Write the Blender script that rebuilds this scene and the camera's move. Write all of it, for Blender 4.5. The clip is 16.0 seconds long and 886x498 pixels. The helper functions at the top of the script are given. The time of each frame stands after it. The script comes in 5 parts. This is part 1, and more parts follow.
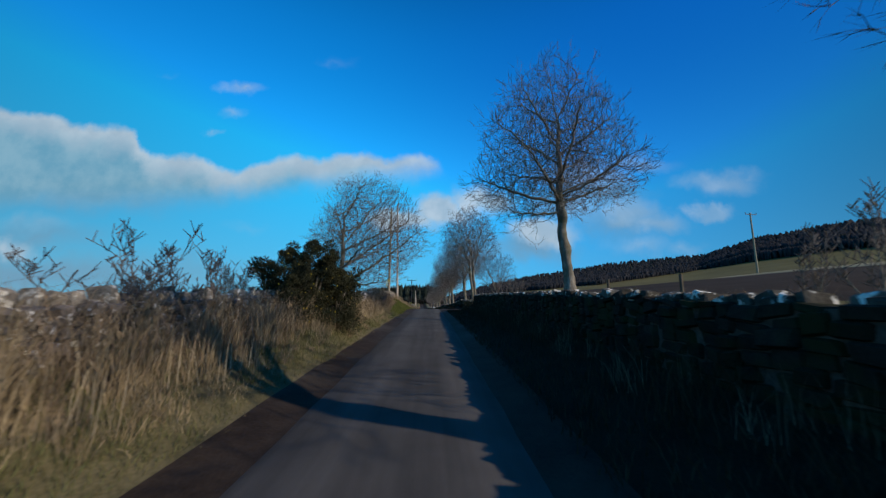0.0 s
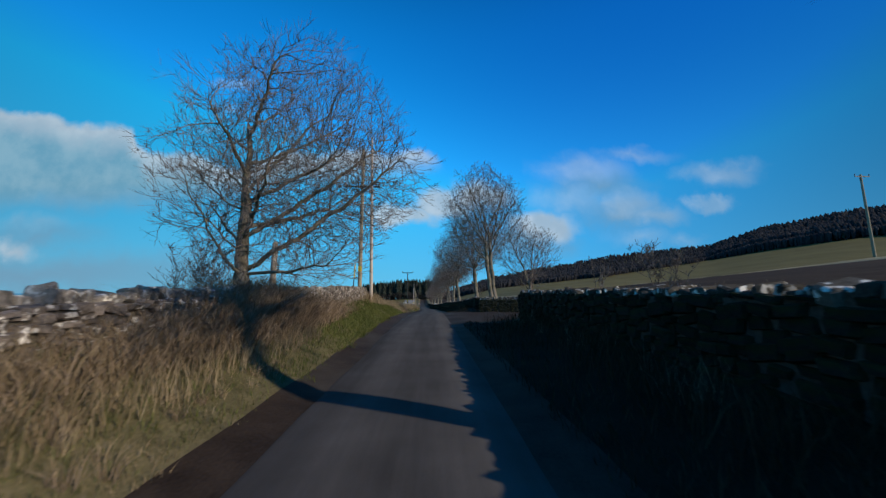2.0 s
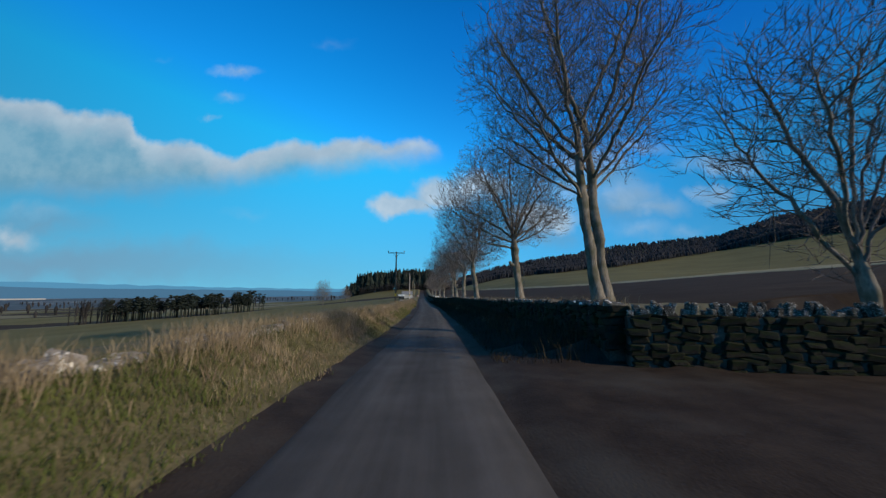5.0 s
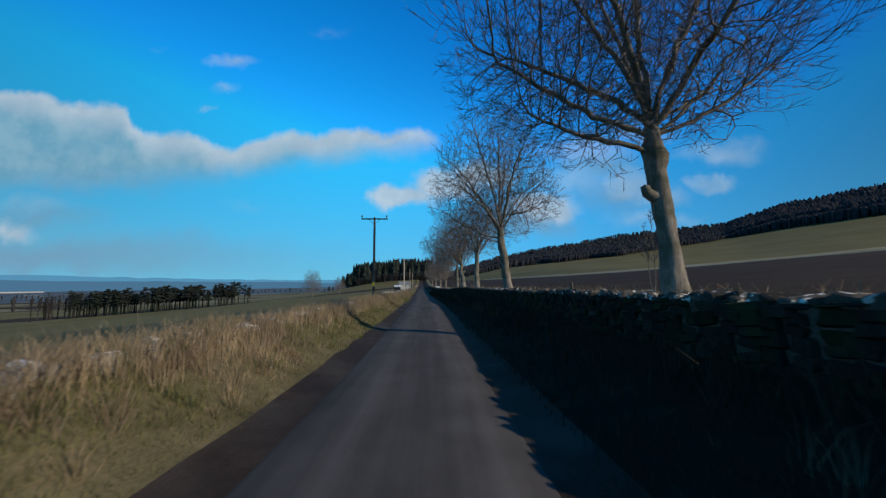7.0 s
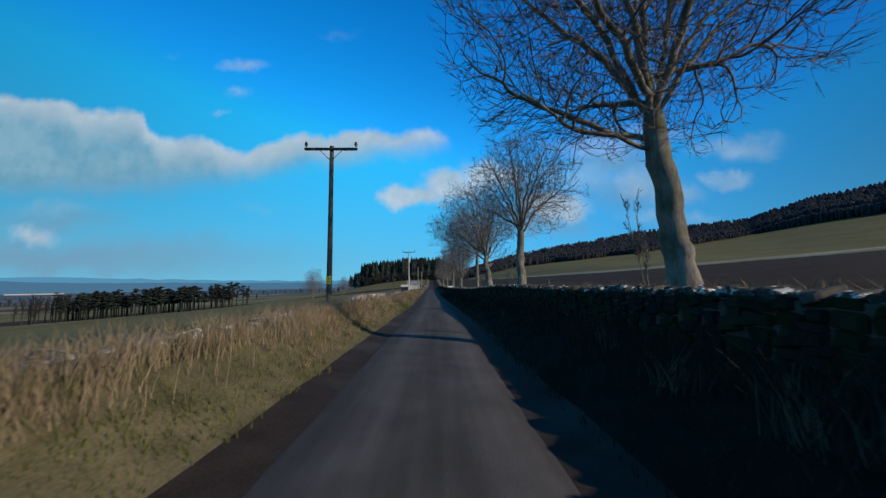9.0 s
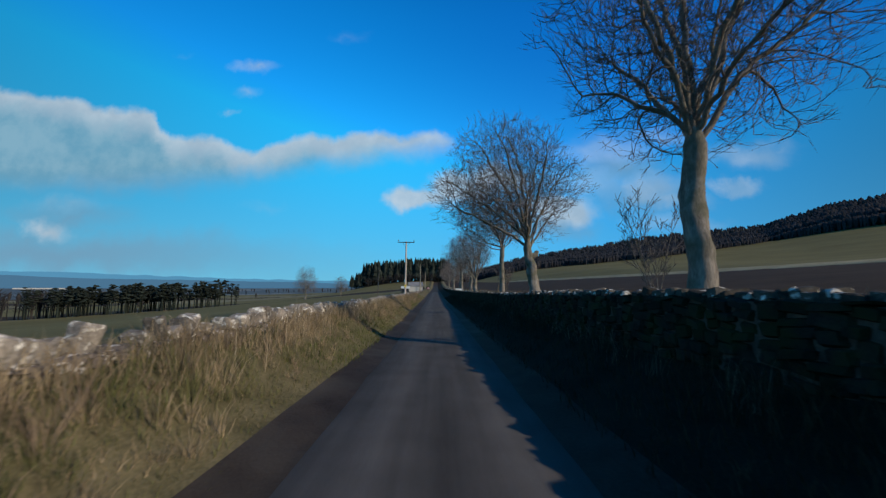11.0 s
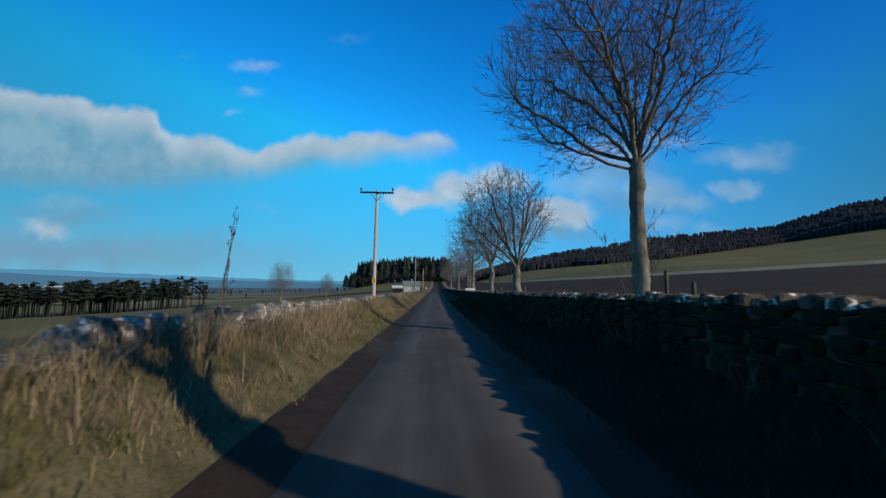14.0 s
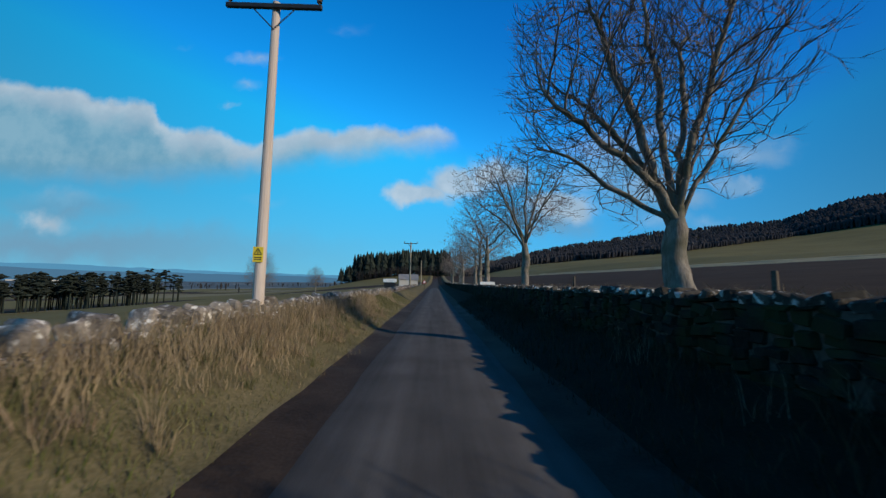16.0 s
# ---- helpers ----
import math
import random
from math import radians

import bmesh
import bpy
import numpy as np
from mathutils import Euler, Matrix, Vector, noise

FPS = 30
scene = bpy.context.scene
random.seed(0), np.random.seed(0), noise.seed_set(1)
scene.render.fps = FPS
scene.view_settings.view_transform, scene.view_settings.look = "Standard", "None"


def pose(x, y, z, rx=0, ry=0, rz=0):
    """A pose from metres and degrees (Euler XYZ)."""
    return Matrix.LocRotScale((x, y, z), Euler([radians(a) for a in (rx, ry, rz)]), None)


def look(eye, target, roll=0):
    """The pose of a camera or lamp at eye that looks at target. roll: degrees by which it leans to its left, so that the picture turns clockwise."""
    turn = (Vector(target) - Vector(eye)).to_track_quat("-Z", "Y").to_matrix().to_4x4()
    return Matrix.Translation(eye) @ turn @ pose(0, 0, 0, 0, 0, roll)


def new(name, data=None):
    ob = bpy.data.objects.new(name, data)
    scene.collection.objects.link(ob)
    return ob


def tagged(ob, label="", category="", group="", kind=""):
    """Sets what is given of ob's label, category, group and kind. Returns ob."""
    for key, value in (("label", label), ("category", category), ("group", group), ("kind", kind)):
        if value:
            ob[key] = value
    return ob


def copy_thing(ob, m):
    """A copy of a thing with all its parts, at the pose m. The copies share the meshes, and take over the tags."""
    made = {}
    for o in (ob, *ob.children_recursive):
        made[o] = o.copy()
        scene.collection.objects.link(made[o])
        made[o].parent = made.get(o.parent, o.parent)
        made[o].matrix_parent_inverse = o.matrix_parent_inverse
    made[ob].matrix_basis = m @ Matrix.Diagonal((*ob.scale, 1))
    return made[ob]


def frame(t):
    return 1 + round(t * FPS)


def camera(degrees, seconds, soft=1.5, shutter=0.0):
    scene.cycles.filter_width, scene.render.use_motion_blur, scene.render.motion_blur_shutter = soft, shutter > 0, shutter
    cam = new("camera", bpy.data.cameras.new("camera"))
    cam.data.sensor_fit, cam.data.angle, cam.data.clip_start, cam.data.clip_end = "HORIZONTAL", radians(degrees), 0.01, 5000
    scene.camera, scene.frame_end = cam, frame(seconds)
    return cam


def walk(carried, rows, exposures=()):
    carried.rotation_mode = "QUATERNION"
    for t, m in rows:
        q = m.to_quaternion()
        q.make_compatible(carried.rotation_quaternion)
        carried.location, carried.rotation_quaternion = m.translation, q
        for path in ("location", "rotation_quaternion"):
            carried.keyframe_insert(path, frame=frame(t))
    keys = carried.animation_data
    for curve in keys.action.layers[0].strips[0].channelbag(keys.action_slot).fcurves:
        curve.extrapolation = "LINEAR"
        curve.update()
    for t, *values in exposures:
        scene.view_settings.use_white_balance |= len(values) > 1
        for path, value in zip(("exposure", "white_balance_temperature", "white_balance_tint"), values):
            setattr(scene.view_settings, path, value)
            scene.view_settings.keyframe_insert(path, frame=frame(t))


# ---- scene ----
cam = camera(101.5, 16.0, 1.35, 0.12)
PATH = [
    (0, pose(-0.000, -0.000, 1.450, 99.25, -0.50, -3.58)),
    (0.5, pose(0.131, 3.882, 1.644, 98.77, 0.04, -3.61)),
    (1, pose(0.251, 7.779, 1.820, 98.77, 0.30, -3.53)),
    (1.5, pose(0.369, 11.702, 1.975, 97.88, 0.10, -3.46)),
    (2, pose(0.506, 15.638, 2.104, 98.40, 0.22, -3.45)),
    (2.5, pose(0.619, 19.578, 2.258, 98.58, 0.41, -2.89)),
    (3, pose(0.717, 23.514, 2.408, 98.31, 0.63, -2.91)),
    (3.5, pose(0.811, 27.438, 2.537, 97.82, -0.82, -2.84)),
    (4, pose(0.906, 31.337, 2.647, 98.06, 0.10, -3.15)),
    (5.25, pose(1.217, 41.371, 2.772, 96.42, -0.05, -3.49)),
    (6.5, pose(1.594, 51.732, 2.602, 95.33, 0.21, -3.83)),
    (7, pose(1.732, 55.755, 2.526, 95.42, 0.31, -3.43)),
    (7.5, pose(1.820, 59.607, 2.452, 95.00, 0.56, -2.96)),
    (8, pose(1.881, 63.416, 2.390, 95.61, 0.58, -2.42)),
    (8.5, pose(1.925, 67.160, 2.356, 95.86, 0.92, -2.11)),
    (9, pose(1.958, 70.756, 2.326, 95.42, 0.61, -1.76)),
    (10.25, pose(1.994, 79.945, 2.263, 95.80, -0.01, -1.35)),
    (11.5, pose(1.952, 89.344, 2.155, 95.74, -0.70, -0.97)),
    (12, pose(1.941, 93.031, 2.082, 95.40, -0.04, -1.23)),
    (12.5, pose(1.945, 96.695, 1.999, 95.28, -0.04, -1.36)),
    (13, pose(1.949, 100.402, 1.924, 94.94, 0.06, -1.42)),
    (13.5, pose(1.946, 104.137, 1.873, 95.93, -0.13, -1.34)),
    (14, pose(1.930, 107.877, 1.851, 95.94, -0.94, -1.09)),
    (14.5, pose(1.896, 111.516, 1.836, 95.63, -0.85, -0.78)),
    (15, pose(1.850, 115.028, 1.795, 95.45, -1.17, -0.51)),
    (15.5, pose(1.816, 118.511, 1.743, 95.58, -1.55, -0.79)),
    (16, pose(1.794, 121.973, 1.692, 95.08, -1.05, -1.18)),
]
walk(cam, PATH)

# ---- world and sun ----
SUN_EL, SUN_DIR = radians(22.5), Vector((0.85, -0.527, 0)).normalized()
world = bpy.data.worlds.new("sky")
scene.world = world
world.use_nodes = True
wt = world.node_tree
wt.nodes.clear()


def wmath(op, a, b=None, c=None, clamp=False):
    n = wt.nodes.new("ShaderNodeMath")
    n.operation, n.use_clamp = op, clamp
    for i, v in enumerate((a, b, c)):
        if v is None:
            continue
        if isinstance(v, (int, float)):
            n.inputs[i].default_value = v
        else:
            wt.links.new(v, n.inputs[i])
    return n.outputs[0]


WISPS = (
    (-0.527, 0.621, 0.065, 0.022, 0.5), (-0.546, 0.548, 0.055, 0.018, 0.42), (-0.601, 0.482, 0.021, 0.011, 0.4), (-0.271, 0.727, 0.073, 0.021, 0.25),
    (-0.743, 0.655, 0.030, 0.015, 0.22), (-0.049, 0.248, 0.092, 0.036, 1), (0.054, 0.277, 0.097, 0.039, 0.9), (0.168, 0.307, 0.098, 0.046, 0.8), (0.346, 0.219, 0.099, 0.043, 0.9),
    (-1.068, 0.144, 0.060, 0.030, 0.7),
)
EAST = (
    (0.486, 0.388, 0.137, 0.048, 0.8), (0.431, 0.294, 0.118, 0.044, 0.7), (0.600, 0.288, 0.094, 0.041, 0.8), (0.869, 0.291, 0.067, 0.026, 0.95),
    (0.894, 0.382, 0.134, 0.039, 0.75), (0.701, 0.255, 0.086, 0.034, 0.7), (0.643, 0.442, 0.123, 0.028, 0.6), (0.994, 0.402, 0.072, 0.025, 0.5),
    (-1.020, 0.216, 0.098, 0.027, 0.5), (-0.486, 0.220, 0.060, 0.019, 0.35), (0.637, 0.187, 0.103, 0.030, 0.6), (0.765, 0.180, 0.069, 0.023, 0.5),
)
GREY = (
    (-1.016, 0.178, 0.155, 0.038, 0.5), (0.311, 0.169, 0.115, 0.039, 0.6), (-1.05, 0.075, 0.6, 0.06, 0.6), (-0.65, 0.035, 0.4, 0.03, 0.35),
    (0.581, 0.254, 0.154, 0.042, 0.5), (0.518, 0.337, 0.137, 0.034, 0.5), (-0.9, 0.30, 0.30, 0.05, 0.5),
)
# the long bank: across the sky from west to north, how high its billowed top and its flat base stand
BANK_U = (-1.6, -1.175, -1.08, -1.007, -0.968, -0.916, -0.84, -0.805, -0.785, -0.755, -0.713, -0.637, -0.559, -0.512, -0.452, -0.405, -0.359, -0.295, -0.248, -0.169, -0.105, -0.025, 0.03, 0.07)
BANK_TOP = (0.56, 0.553, 0.525, 0.52, 0.498, 0.508, 0.502, 0.482, 0.45, 0.424, 0.42, 0.43, 0.392, 0.388, 0.417, 0.427, 0.44, 0.416, 0.438, 0.456, 0.434, 0.442, 0.428, 0.39)
BASE_U, BASE_V = (-1.6, -1.145, -0.78, -0.479, -0.371, -0.247, -0.121, 0.024, 0.07), (0.25, 0.267, 0.283, 0.308, 0.324, 0.349, 0.372, 0.385, 0.392)
SKY_STRENGTH = 0.1


def wvec(op, a, b):
    n = wt.nodes.new("ShaderNodeVectorMath")
    n.operation = op
    for i, v in enumerate((a, b)):
        if isinstance(v, tuple):
            n.inputs[i].default_value = v
        elif v is not None:
            wt.links.new(v, n.inputs[i])
    return n


def wmix(fac, a, b, mode="MIX"):
    n = wt.nodes.new("ShaderNodeMix")
    n.data_type, n.blend_type = "RGBA", mode
    for i, v in ((0, fac), (6, a), (7, b)):
        if isinstance(v, (tuple, float, int)):
            n.inputs[i].default_value = v
        else:
            wt.links.new(v, n.inputs[i])
    return n.outputs[2]


coord = wt.nodes.new("ShaderNodeTexCoord")
split = wt.nodes.new("ShaderNodeSeparateXYZ")
wt.links.new(coord.outputs["Generated"], split.inputs[0])
ahead = wmath("MAXIMUM", split.outputs[1], 0.05)
plane = wt.nodes.new("ShaderNodeCombineXYZ")
wt.links.new(wmath("DIVIDE", split.outputs[0], ahead), plane.inputs[0])
wt.links.new(wmath("DIVIDE", split.outputs[2], ahead), plane.inputs[1])
puff = wt.nodes.new("ShaderNodeTexNoise")
puff.inputs["Scale"].default_value, puff.inputs["Detail"].default_value, puff.inputs["Roughness"].default_value = 11, 7, 0.55
wt.links.new(plane.outputs[0], puff.inputs["Vector"])
shift = wvec("MULTIPLY", wvec("SUBTRACT", puff.outputs["Color"], (0.5, 0.5, 0.5)).outputs[0], (0.14, 0.10, 0))
warped = wvec("ADD", plane.outputs[0], shift.outputs[0]).outputs[0]


def bank(blobs, grow=1.25):
    """How thick the cloud made of these soft ellipses is."""
    total = None
    for u, v, ru, rv, a in blobs:
        off = wvec("SUBTRACT", warped, (u, v, 0)).outputs[0]
        far = wvec("LENGTH", wvec("DIVIDE", off, (ru * grow, rv * grow, 1)).outputs[0], None).outputs["Value"]
        val = wmath("MULTIPLY", wmath("SUBTRACT", 1.0, far, clamp=True), a ** 1.5)
        total = val if total is None else wmath("MAXIMUM", total, val)
    return total


def soft(value, lo, hi):
    n = wt.nodes.new("ShaderNodeMapRange")
    n.interpolation_type = "SMOOTHSTEP"
    wt.links.new(value, n.inputs[0])
    n.inputs[1].default_value, n.inputs[2].default_value = lo, hi
    return n.outputs[0]


def profile(value, us_, vs_):
    """A height along the sky as a ramp between u = -1.6 and 0.4."""
    n = wt.nodes.new("ShaderNodeValToRGB")
    wt.links.new(wmath("DIVIDE", wmath("ADD", value, 1.6), 2.0, clamp=True), n.inputs[0])
    ramp = n.color_ramp
    while len(ramp.elements) < len(us_):
        ramp.elements.new(0.5)
    for e, u, v in zip(ramp.elements, us_, vs_):
        e.position = (u + 1.6) / 2.0
        e.color = (v, v, v, 1)
    return n.outputs[0]


ahead_only = soft(split.outputs[1], 0.1, 0.3)
billow = wt.nodes.new("ShaderNodeTexNoise")
billow.inputs["Scale"].default_value, billow.inputs["Detail"].default_value, billow.inputs["Roughness"].default_value = 9, 6, 0.6
wt.links.new(plane.outputs[0], billow.inputs["Vector"])
wob = wvec("MULTIPLY", wvec("SUBTRACT", billow.outputs["Color"], (0.5, 0.5, 0.5)).outputs[0], (0.07, 0.075, 0)).outputs[0]
near_uv = wt.nodes.new("ShaderNodeSeparateXYZ")
wt.links.new(wvec("ADD", plane.outputs[0], wob).outputs[0], near_uv.inputs[0])
depth_in = wmath("SUBTRACT", profile(near_uv.outputs[0], BANK_U, BANK_TOP), near_uv.outputs[1])
lift = wmath("SUBTRACT", near_uv.outputs[1], profile(near_uv.outputs[0], BASE_U, BASE_V))
east_end = wmath("SUBTRACT", 1.0, soft(near_uv.outputs[0], 0.02, 0.075))
bank_all = wmath("MULTIPLY", wmath("MULTIPLY", soft(depth_in, -0.004, 0.028), soft(lift, -0.035, 0.05)), wmath("MULTIPLY", ahead_only, east_end))
# sunlit crests: the outermost part of the bank's top, deeper towards the east where it thins
crest_deep = profile(near_uv.outputs[0], (-1.6, -0.85, -0.7, -0.3, 0.1), (0.085, 0.10, 0.10, 0.11, 0.13))
shade_in = wmath("DIVIDE", depth_in, crest_deep)
crest = wmath("SUBTRACT", 1.0, soft(wmath("ADD", shade_in, wmath("MULTIPLY", wmath("SUBTRACT", puff.outputs["Fac"], 0.5), 0.9)), 0.1, 1.1))
white = wmath("MULTIPLY", wmath("MAXIMUM", wmath("MULTIPLY", soft(bank(WISPS, 1.4), 0.02, 0.6), 0.95), wmath("MULTIPLY", soft(bank(EAST, 1.4), 0.0, 0.6), 0.42)), ahead_only)
grey = wmath("MULTIPLY", soft(bank(GREY, 1.7), 0.0, 0.5), ahead_only)

sky = wt.nodes.new("ShaderNodeTexSky")
sky.sky_type, sky.sun_disc = "NISHITA", False
sky.sun_elevation = SUN_EL
sky.sun_rotation = math.atan2(SUN_DIR.x, SUN_DIR.y)
sky.air_density, sky.dust_density, sky.ozone_density = 1.0, 0.3, 2.0
k = 1 / SKY_STRENGTH
gamma = wt.nodes.new("ShaderNodeGamma")
gamma.inputs[1].default_value = 1.35
wt.links.new(sky.outputs[0], gamma.inputs[0])
deep = wmix(1.0, gamma.outputs[0], (0.02, 1.0, 1.25, 1), "MULTIPLY")
deep = wmix(1.0, deep, (0.004 * k, 0.34 * k, 0.69 * k, 1), "DARKEN")
# brightest ahead, falling off to both sides and towards the zenith
off_axis = wmath("ADD", split.outputs[0], 0.03)
aside = wmath("MAXIMUM", wmath("SUBTRACT", 1.5, wmath("MULTIPLY", wmath("MULTIPLY", off_axis, off_axis), 1.35)), 0.45)
aside = wmath("MULTIPLY", aside, wmath("SUBTRACT", 1.0, wmath("MULTIPLY", soft(split.outputs[2], 0.6, 1.0), 0.88)))
dim = wt.nodes.new("ShaderNodeCombineXYZ")
# the blue deepens to the east and upwards
bluer = wmath("SUBTRACT", 1.0, wmath("ADD", wmath("MULTIPLY", soft(split.outputs[0], -0.3, 0.6), 0.22), wmath("MULTIPLY", soft(split.outputs[2], 0.25, 0.7), 0.14)))
for i, v in enumerate((aside, wmath("MULTIPLY", aside, bluer), aside)):
    wt.links.new(v, dim.inputs[i])
deep = wmix(1.0, deep, dim.outputs[0], "MULTIPLY")
haze = wmath("MULTIPLY", wmath("POWER", wmath("SUBTRACT", 1.0, wmath("ABSOLUTE", split.outputs[2]), clamp=True), 5.2), 0.97)
haze = wmath("MULTIPLY", haze, wmath("SUBTRACT", 1.0, wmath("MULTIPLY", wmath("MAXIMUM", split.outputs[0], 0.0), 0.5)))
clear = wmix(haze, deep, (0.16 * k, 0.53 * k, 0.74 * k, 1))
with_grey = wmix(wmath("MULTIPLY", grey, 0.85), clear, (0.17 * k, 0.32 * k, 0.46 * k, 1))
bright = wmix(soft(puff.outputs["Fac"], 0.35, 0.7), (0.37 * k, 0.48 * k, 0.58 * k, 1), (0.53 * k, 0.62 * k, 0.7 * k, 1))
body = wmix(soft(billow.outputs["Fac"], 0.35, 0.65), (0.14 * k, 0.34 * k, 0.48 * k, 1), (0.23 * k, 0.42 * k, 0.54 * k, 1))
bank_tone = wmix(crest, body, bright)
with_bank = wmix(wmath("MULTIPLY", bank_all, 0.93), with_grey, bank_tone)
with_white = wmix(wmath("MULTIPLY", white, 0.9), with_bank, bright)
background = wt.nodes.new("ShaderNodeBackground")
background.inputs[1].default_value = SKY_STRENGTH
wt.links.new(with_white, background.inputs[0])
wout = wt.nodes.new("ShaderNodeOutputWorld")
wt.links.new(background.outputs[0], wout.inputs[0])

sun_data = bpy.data.lights.new("sun", "SUN")
sun_data.energy, sun_data.angle, sun_data.color = 3.5, radians(0.5), (1.0, 0.85, 0.64)
sun = new("sun", sun_data)
to_sun = SUN_DIR * math.cos(SUN_EL) + Vector((0, 0, math.sin(SUN_EL)))
sun.matrix_world = look(to_sun * 50, (0, 0, 0))


# ---- materials ----
def material(name, dark, light, scale=6.0, rough=0.9, bump=0.4, fine=40.0, metal=0.0, rand=0.0, tall=1.0, patch=None, patch_scale=0.4, patch_at=0.55, patch_soft=0.1):
    """A mottled material: two noises between two colours, an optional third colour in patches, and fine relief."""
    m = bpy.data.materials.new(name)
    m.use_nodes = True
    t = m.node_tree
    b = t.nodes["Principled BSDF"]
    b.inputs["Roughness"].default_value, b.inputs["Metallic"].default_value = rough, metal
    b.inputs["Specular IOR Level"].default_value = 0.5 if rough < 0.7 else 0.1
    co = t.nodes.new("ShaderNodeTexCoord")
    n1, n2 = t.nodes.new("ShaderNodeTexNoise"), t.nodes.new("ShaderNodeTexNoise")
    n1.inputs["Scale"].default_value, n1.inputs["Detail"].default_value = scale, 5
    n2.inputs["Scale"].default_value, n2.inputs["Detail"].default_value = fine, 4
    mixn = t.nodes.new("ShaderNodeMix")
    mixn.inputs[0].default_value = 0.45
    ramp = t.nodes.new("ShaderNodeValToRGB")
    ramp.color_ramp.elements[0].position, ramp.color_ramp.elements[1].position = 0.32, 0.68
    ramp.color_ramp.elements[0].color, ramp.color_ramp.elements[1].color = (*dark, 1), (*light, 1)
    place = t.nodes.new("ShaderNodeMapping")
    place.inputs["Scale"].default_value = (1, 1, 1 / tall)
    t.links.new(co.outputs["Object"], place.inputs["Vector"])
    for n in (n1, n2):
        t.links.new(place.outputs[0], n.inputs["Vector"])
    t.links.new(n1.outputs["Fac"], mixn.inputs[2])
    t.links.new(n2.outputs["Fac"], mixn.inputs[3])
    t.links.new(mixn.outputs[0], ramp.inputs[0])
    colour = ramp.outputs[0]
    if patch:
        n3 = t.nodes.new("ShaderNodeTexNoise")
        n3.inputs["Scale"].default_value, n3.inputs["Detail"].default_value = patch_scale, 6
        t.links.new(co.outputs["Object"], n3.inputs["Vector"])
        step = t.nodes.new("ShaderNodeMapRange")
        step.inputs[1].default_value, step.inputs[2].default_value = patch_at - patch_soft, patch_at + patch_soft
        t.links.new(n3.outputs["Fac"], step.inputs[0])
        pm = t.nodes.new("ShaderNodeMix")
        pm.data_type = "RGBA"
        t.links.new(step.outputs[0], pm.inputs[0])
        t.links.new(colour, pm.inputs[6])
        pm.inputs[7].default_value = (*patch, 1)
        colour = pm.outputs[2]
    if rand:
        info, geo = t.nodes.new("ShaderNodeObjectInfo"), t.nodes.new("ShaderNodeNewGeometry")
        add = t.nodes.new("ShaderNodeMath")
        t.links.new(info.outputs["Random"], add.inputs[0])
        t.links.new(geo.outputs["Random Per Island"], add.inputs[1])
        fr = t.nodes.new("ShaderNodeMath")
        fr.operation = "FRACT"
        t.links.new(add.outputs[0], fr.inputs[0])
        mr = t.nodes.new("ShaderNodeMapRange")
        mr.inputs[3].default_value, mr.inputs[4].default_value = 1 - rand, 1 + rand
        t.links.new(fr.outputs[0], mr.inputs[0])
        hs = t.nodes.new("ShaderNodeHueSaturation")
        t.links.new(mr.outputs[0], hs.inputs["Value"])
        t.links.new(colour, hs.inputs["Color"])
        colour = hs.outputs[0]
    t.links.new(colour, b.inputs["Base Color"])
    if bump:
        bp = t.nodes.new("ShaderNodeBump")
        bp.inputs["Strength"].default_value, bp.inputs["Distance"].default_value = bump, 0.02
        t.links.new(mixn.outputs[0], bp.inputs["Height"])
        t.links.new(bp.outputs[0], b.inputs["Normal"])
    return m


TARMAC = material("tarmac", (0.06, 0.054, 0.05), (0.102, 0.093, 0.087), 1.2, 0.9, 0.6, 120)


def wear_tracks(m):
    """Paler wheel tracks and long streaks on the tarmac, by the road's own across and along."""
    t = m.node_tree
    b = t.nodes["Principled BSDF"]
    was = b.inputs["Base Color"].links[0].from_socket
    uv = t.nodes.new("ShaderNodeUVMap")
    sep = t.nodes.new("ShaderNodeSeparateXYZ")
    t.links.new(uv.outputs[0], sep.inputs[0])

    def mth(op, a, b_):
        n = t.nodes.new("ShaderNodeMath")
        n.operation = op
        for i, v in enumerate((a, b_)):
            if isinstance(v, (int, float)):
                n.inputs[i].default_value = v
            else:
                t.links.new(v, n.inputs[i])
        return n.outputs[0]

    off = mth("SUBTRACT", mth("ABSOLUTE", mth("ADD", sep.outputs[0], 0.08), 0), 0.68)
    track = mth("POWER", 2.718, mth("MULTIPLY", mth("MULTIPLY", off, off), -14.0))
    stretch = t.nodes.new("ShaderNodeMapping")
    stretch.inputs["Scale"].default_value = (5.0, 0.22, 1)
    t.links.new(uv.outputs[0], stretch.inputs[0])
    streak = t.nodes.new("ShaderNodeTexNoise")
    streak.inputs["Scale"].default_value, streak.inputs["Detail"].default_value = 1.0, 6
    t.links.new(stretch.outputs[0], streak.inputs["Vector"])
    amount = mth("ADD", mth("MULTIPLY", track, 0.35), mth("MULTIPLY", streak.outputs["Fac"], 0.9))
    hs = t.nodes.new("ShaderNodeHueSaturation")
    t.links.new(mth("ADD", amount, 0.5), hs.inputs["Value"])
    t.links.new(was, hs.inputs["Color"])
    t.links.new(hs.outputs[0], b.inputs["Base Color"])


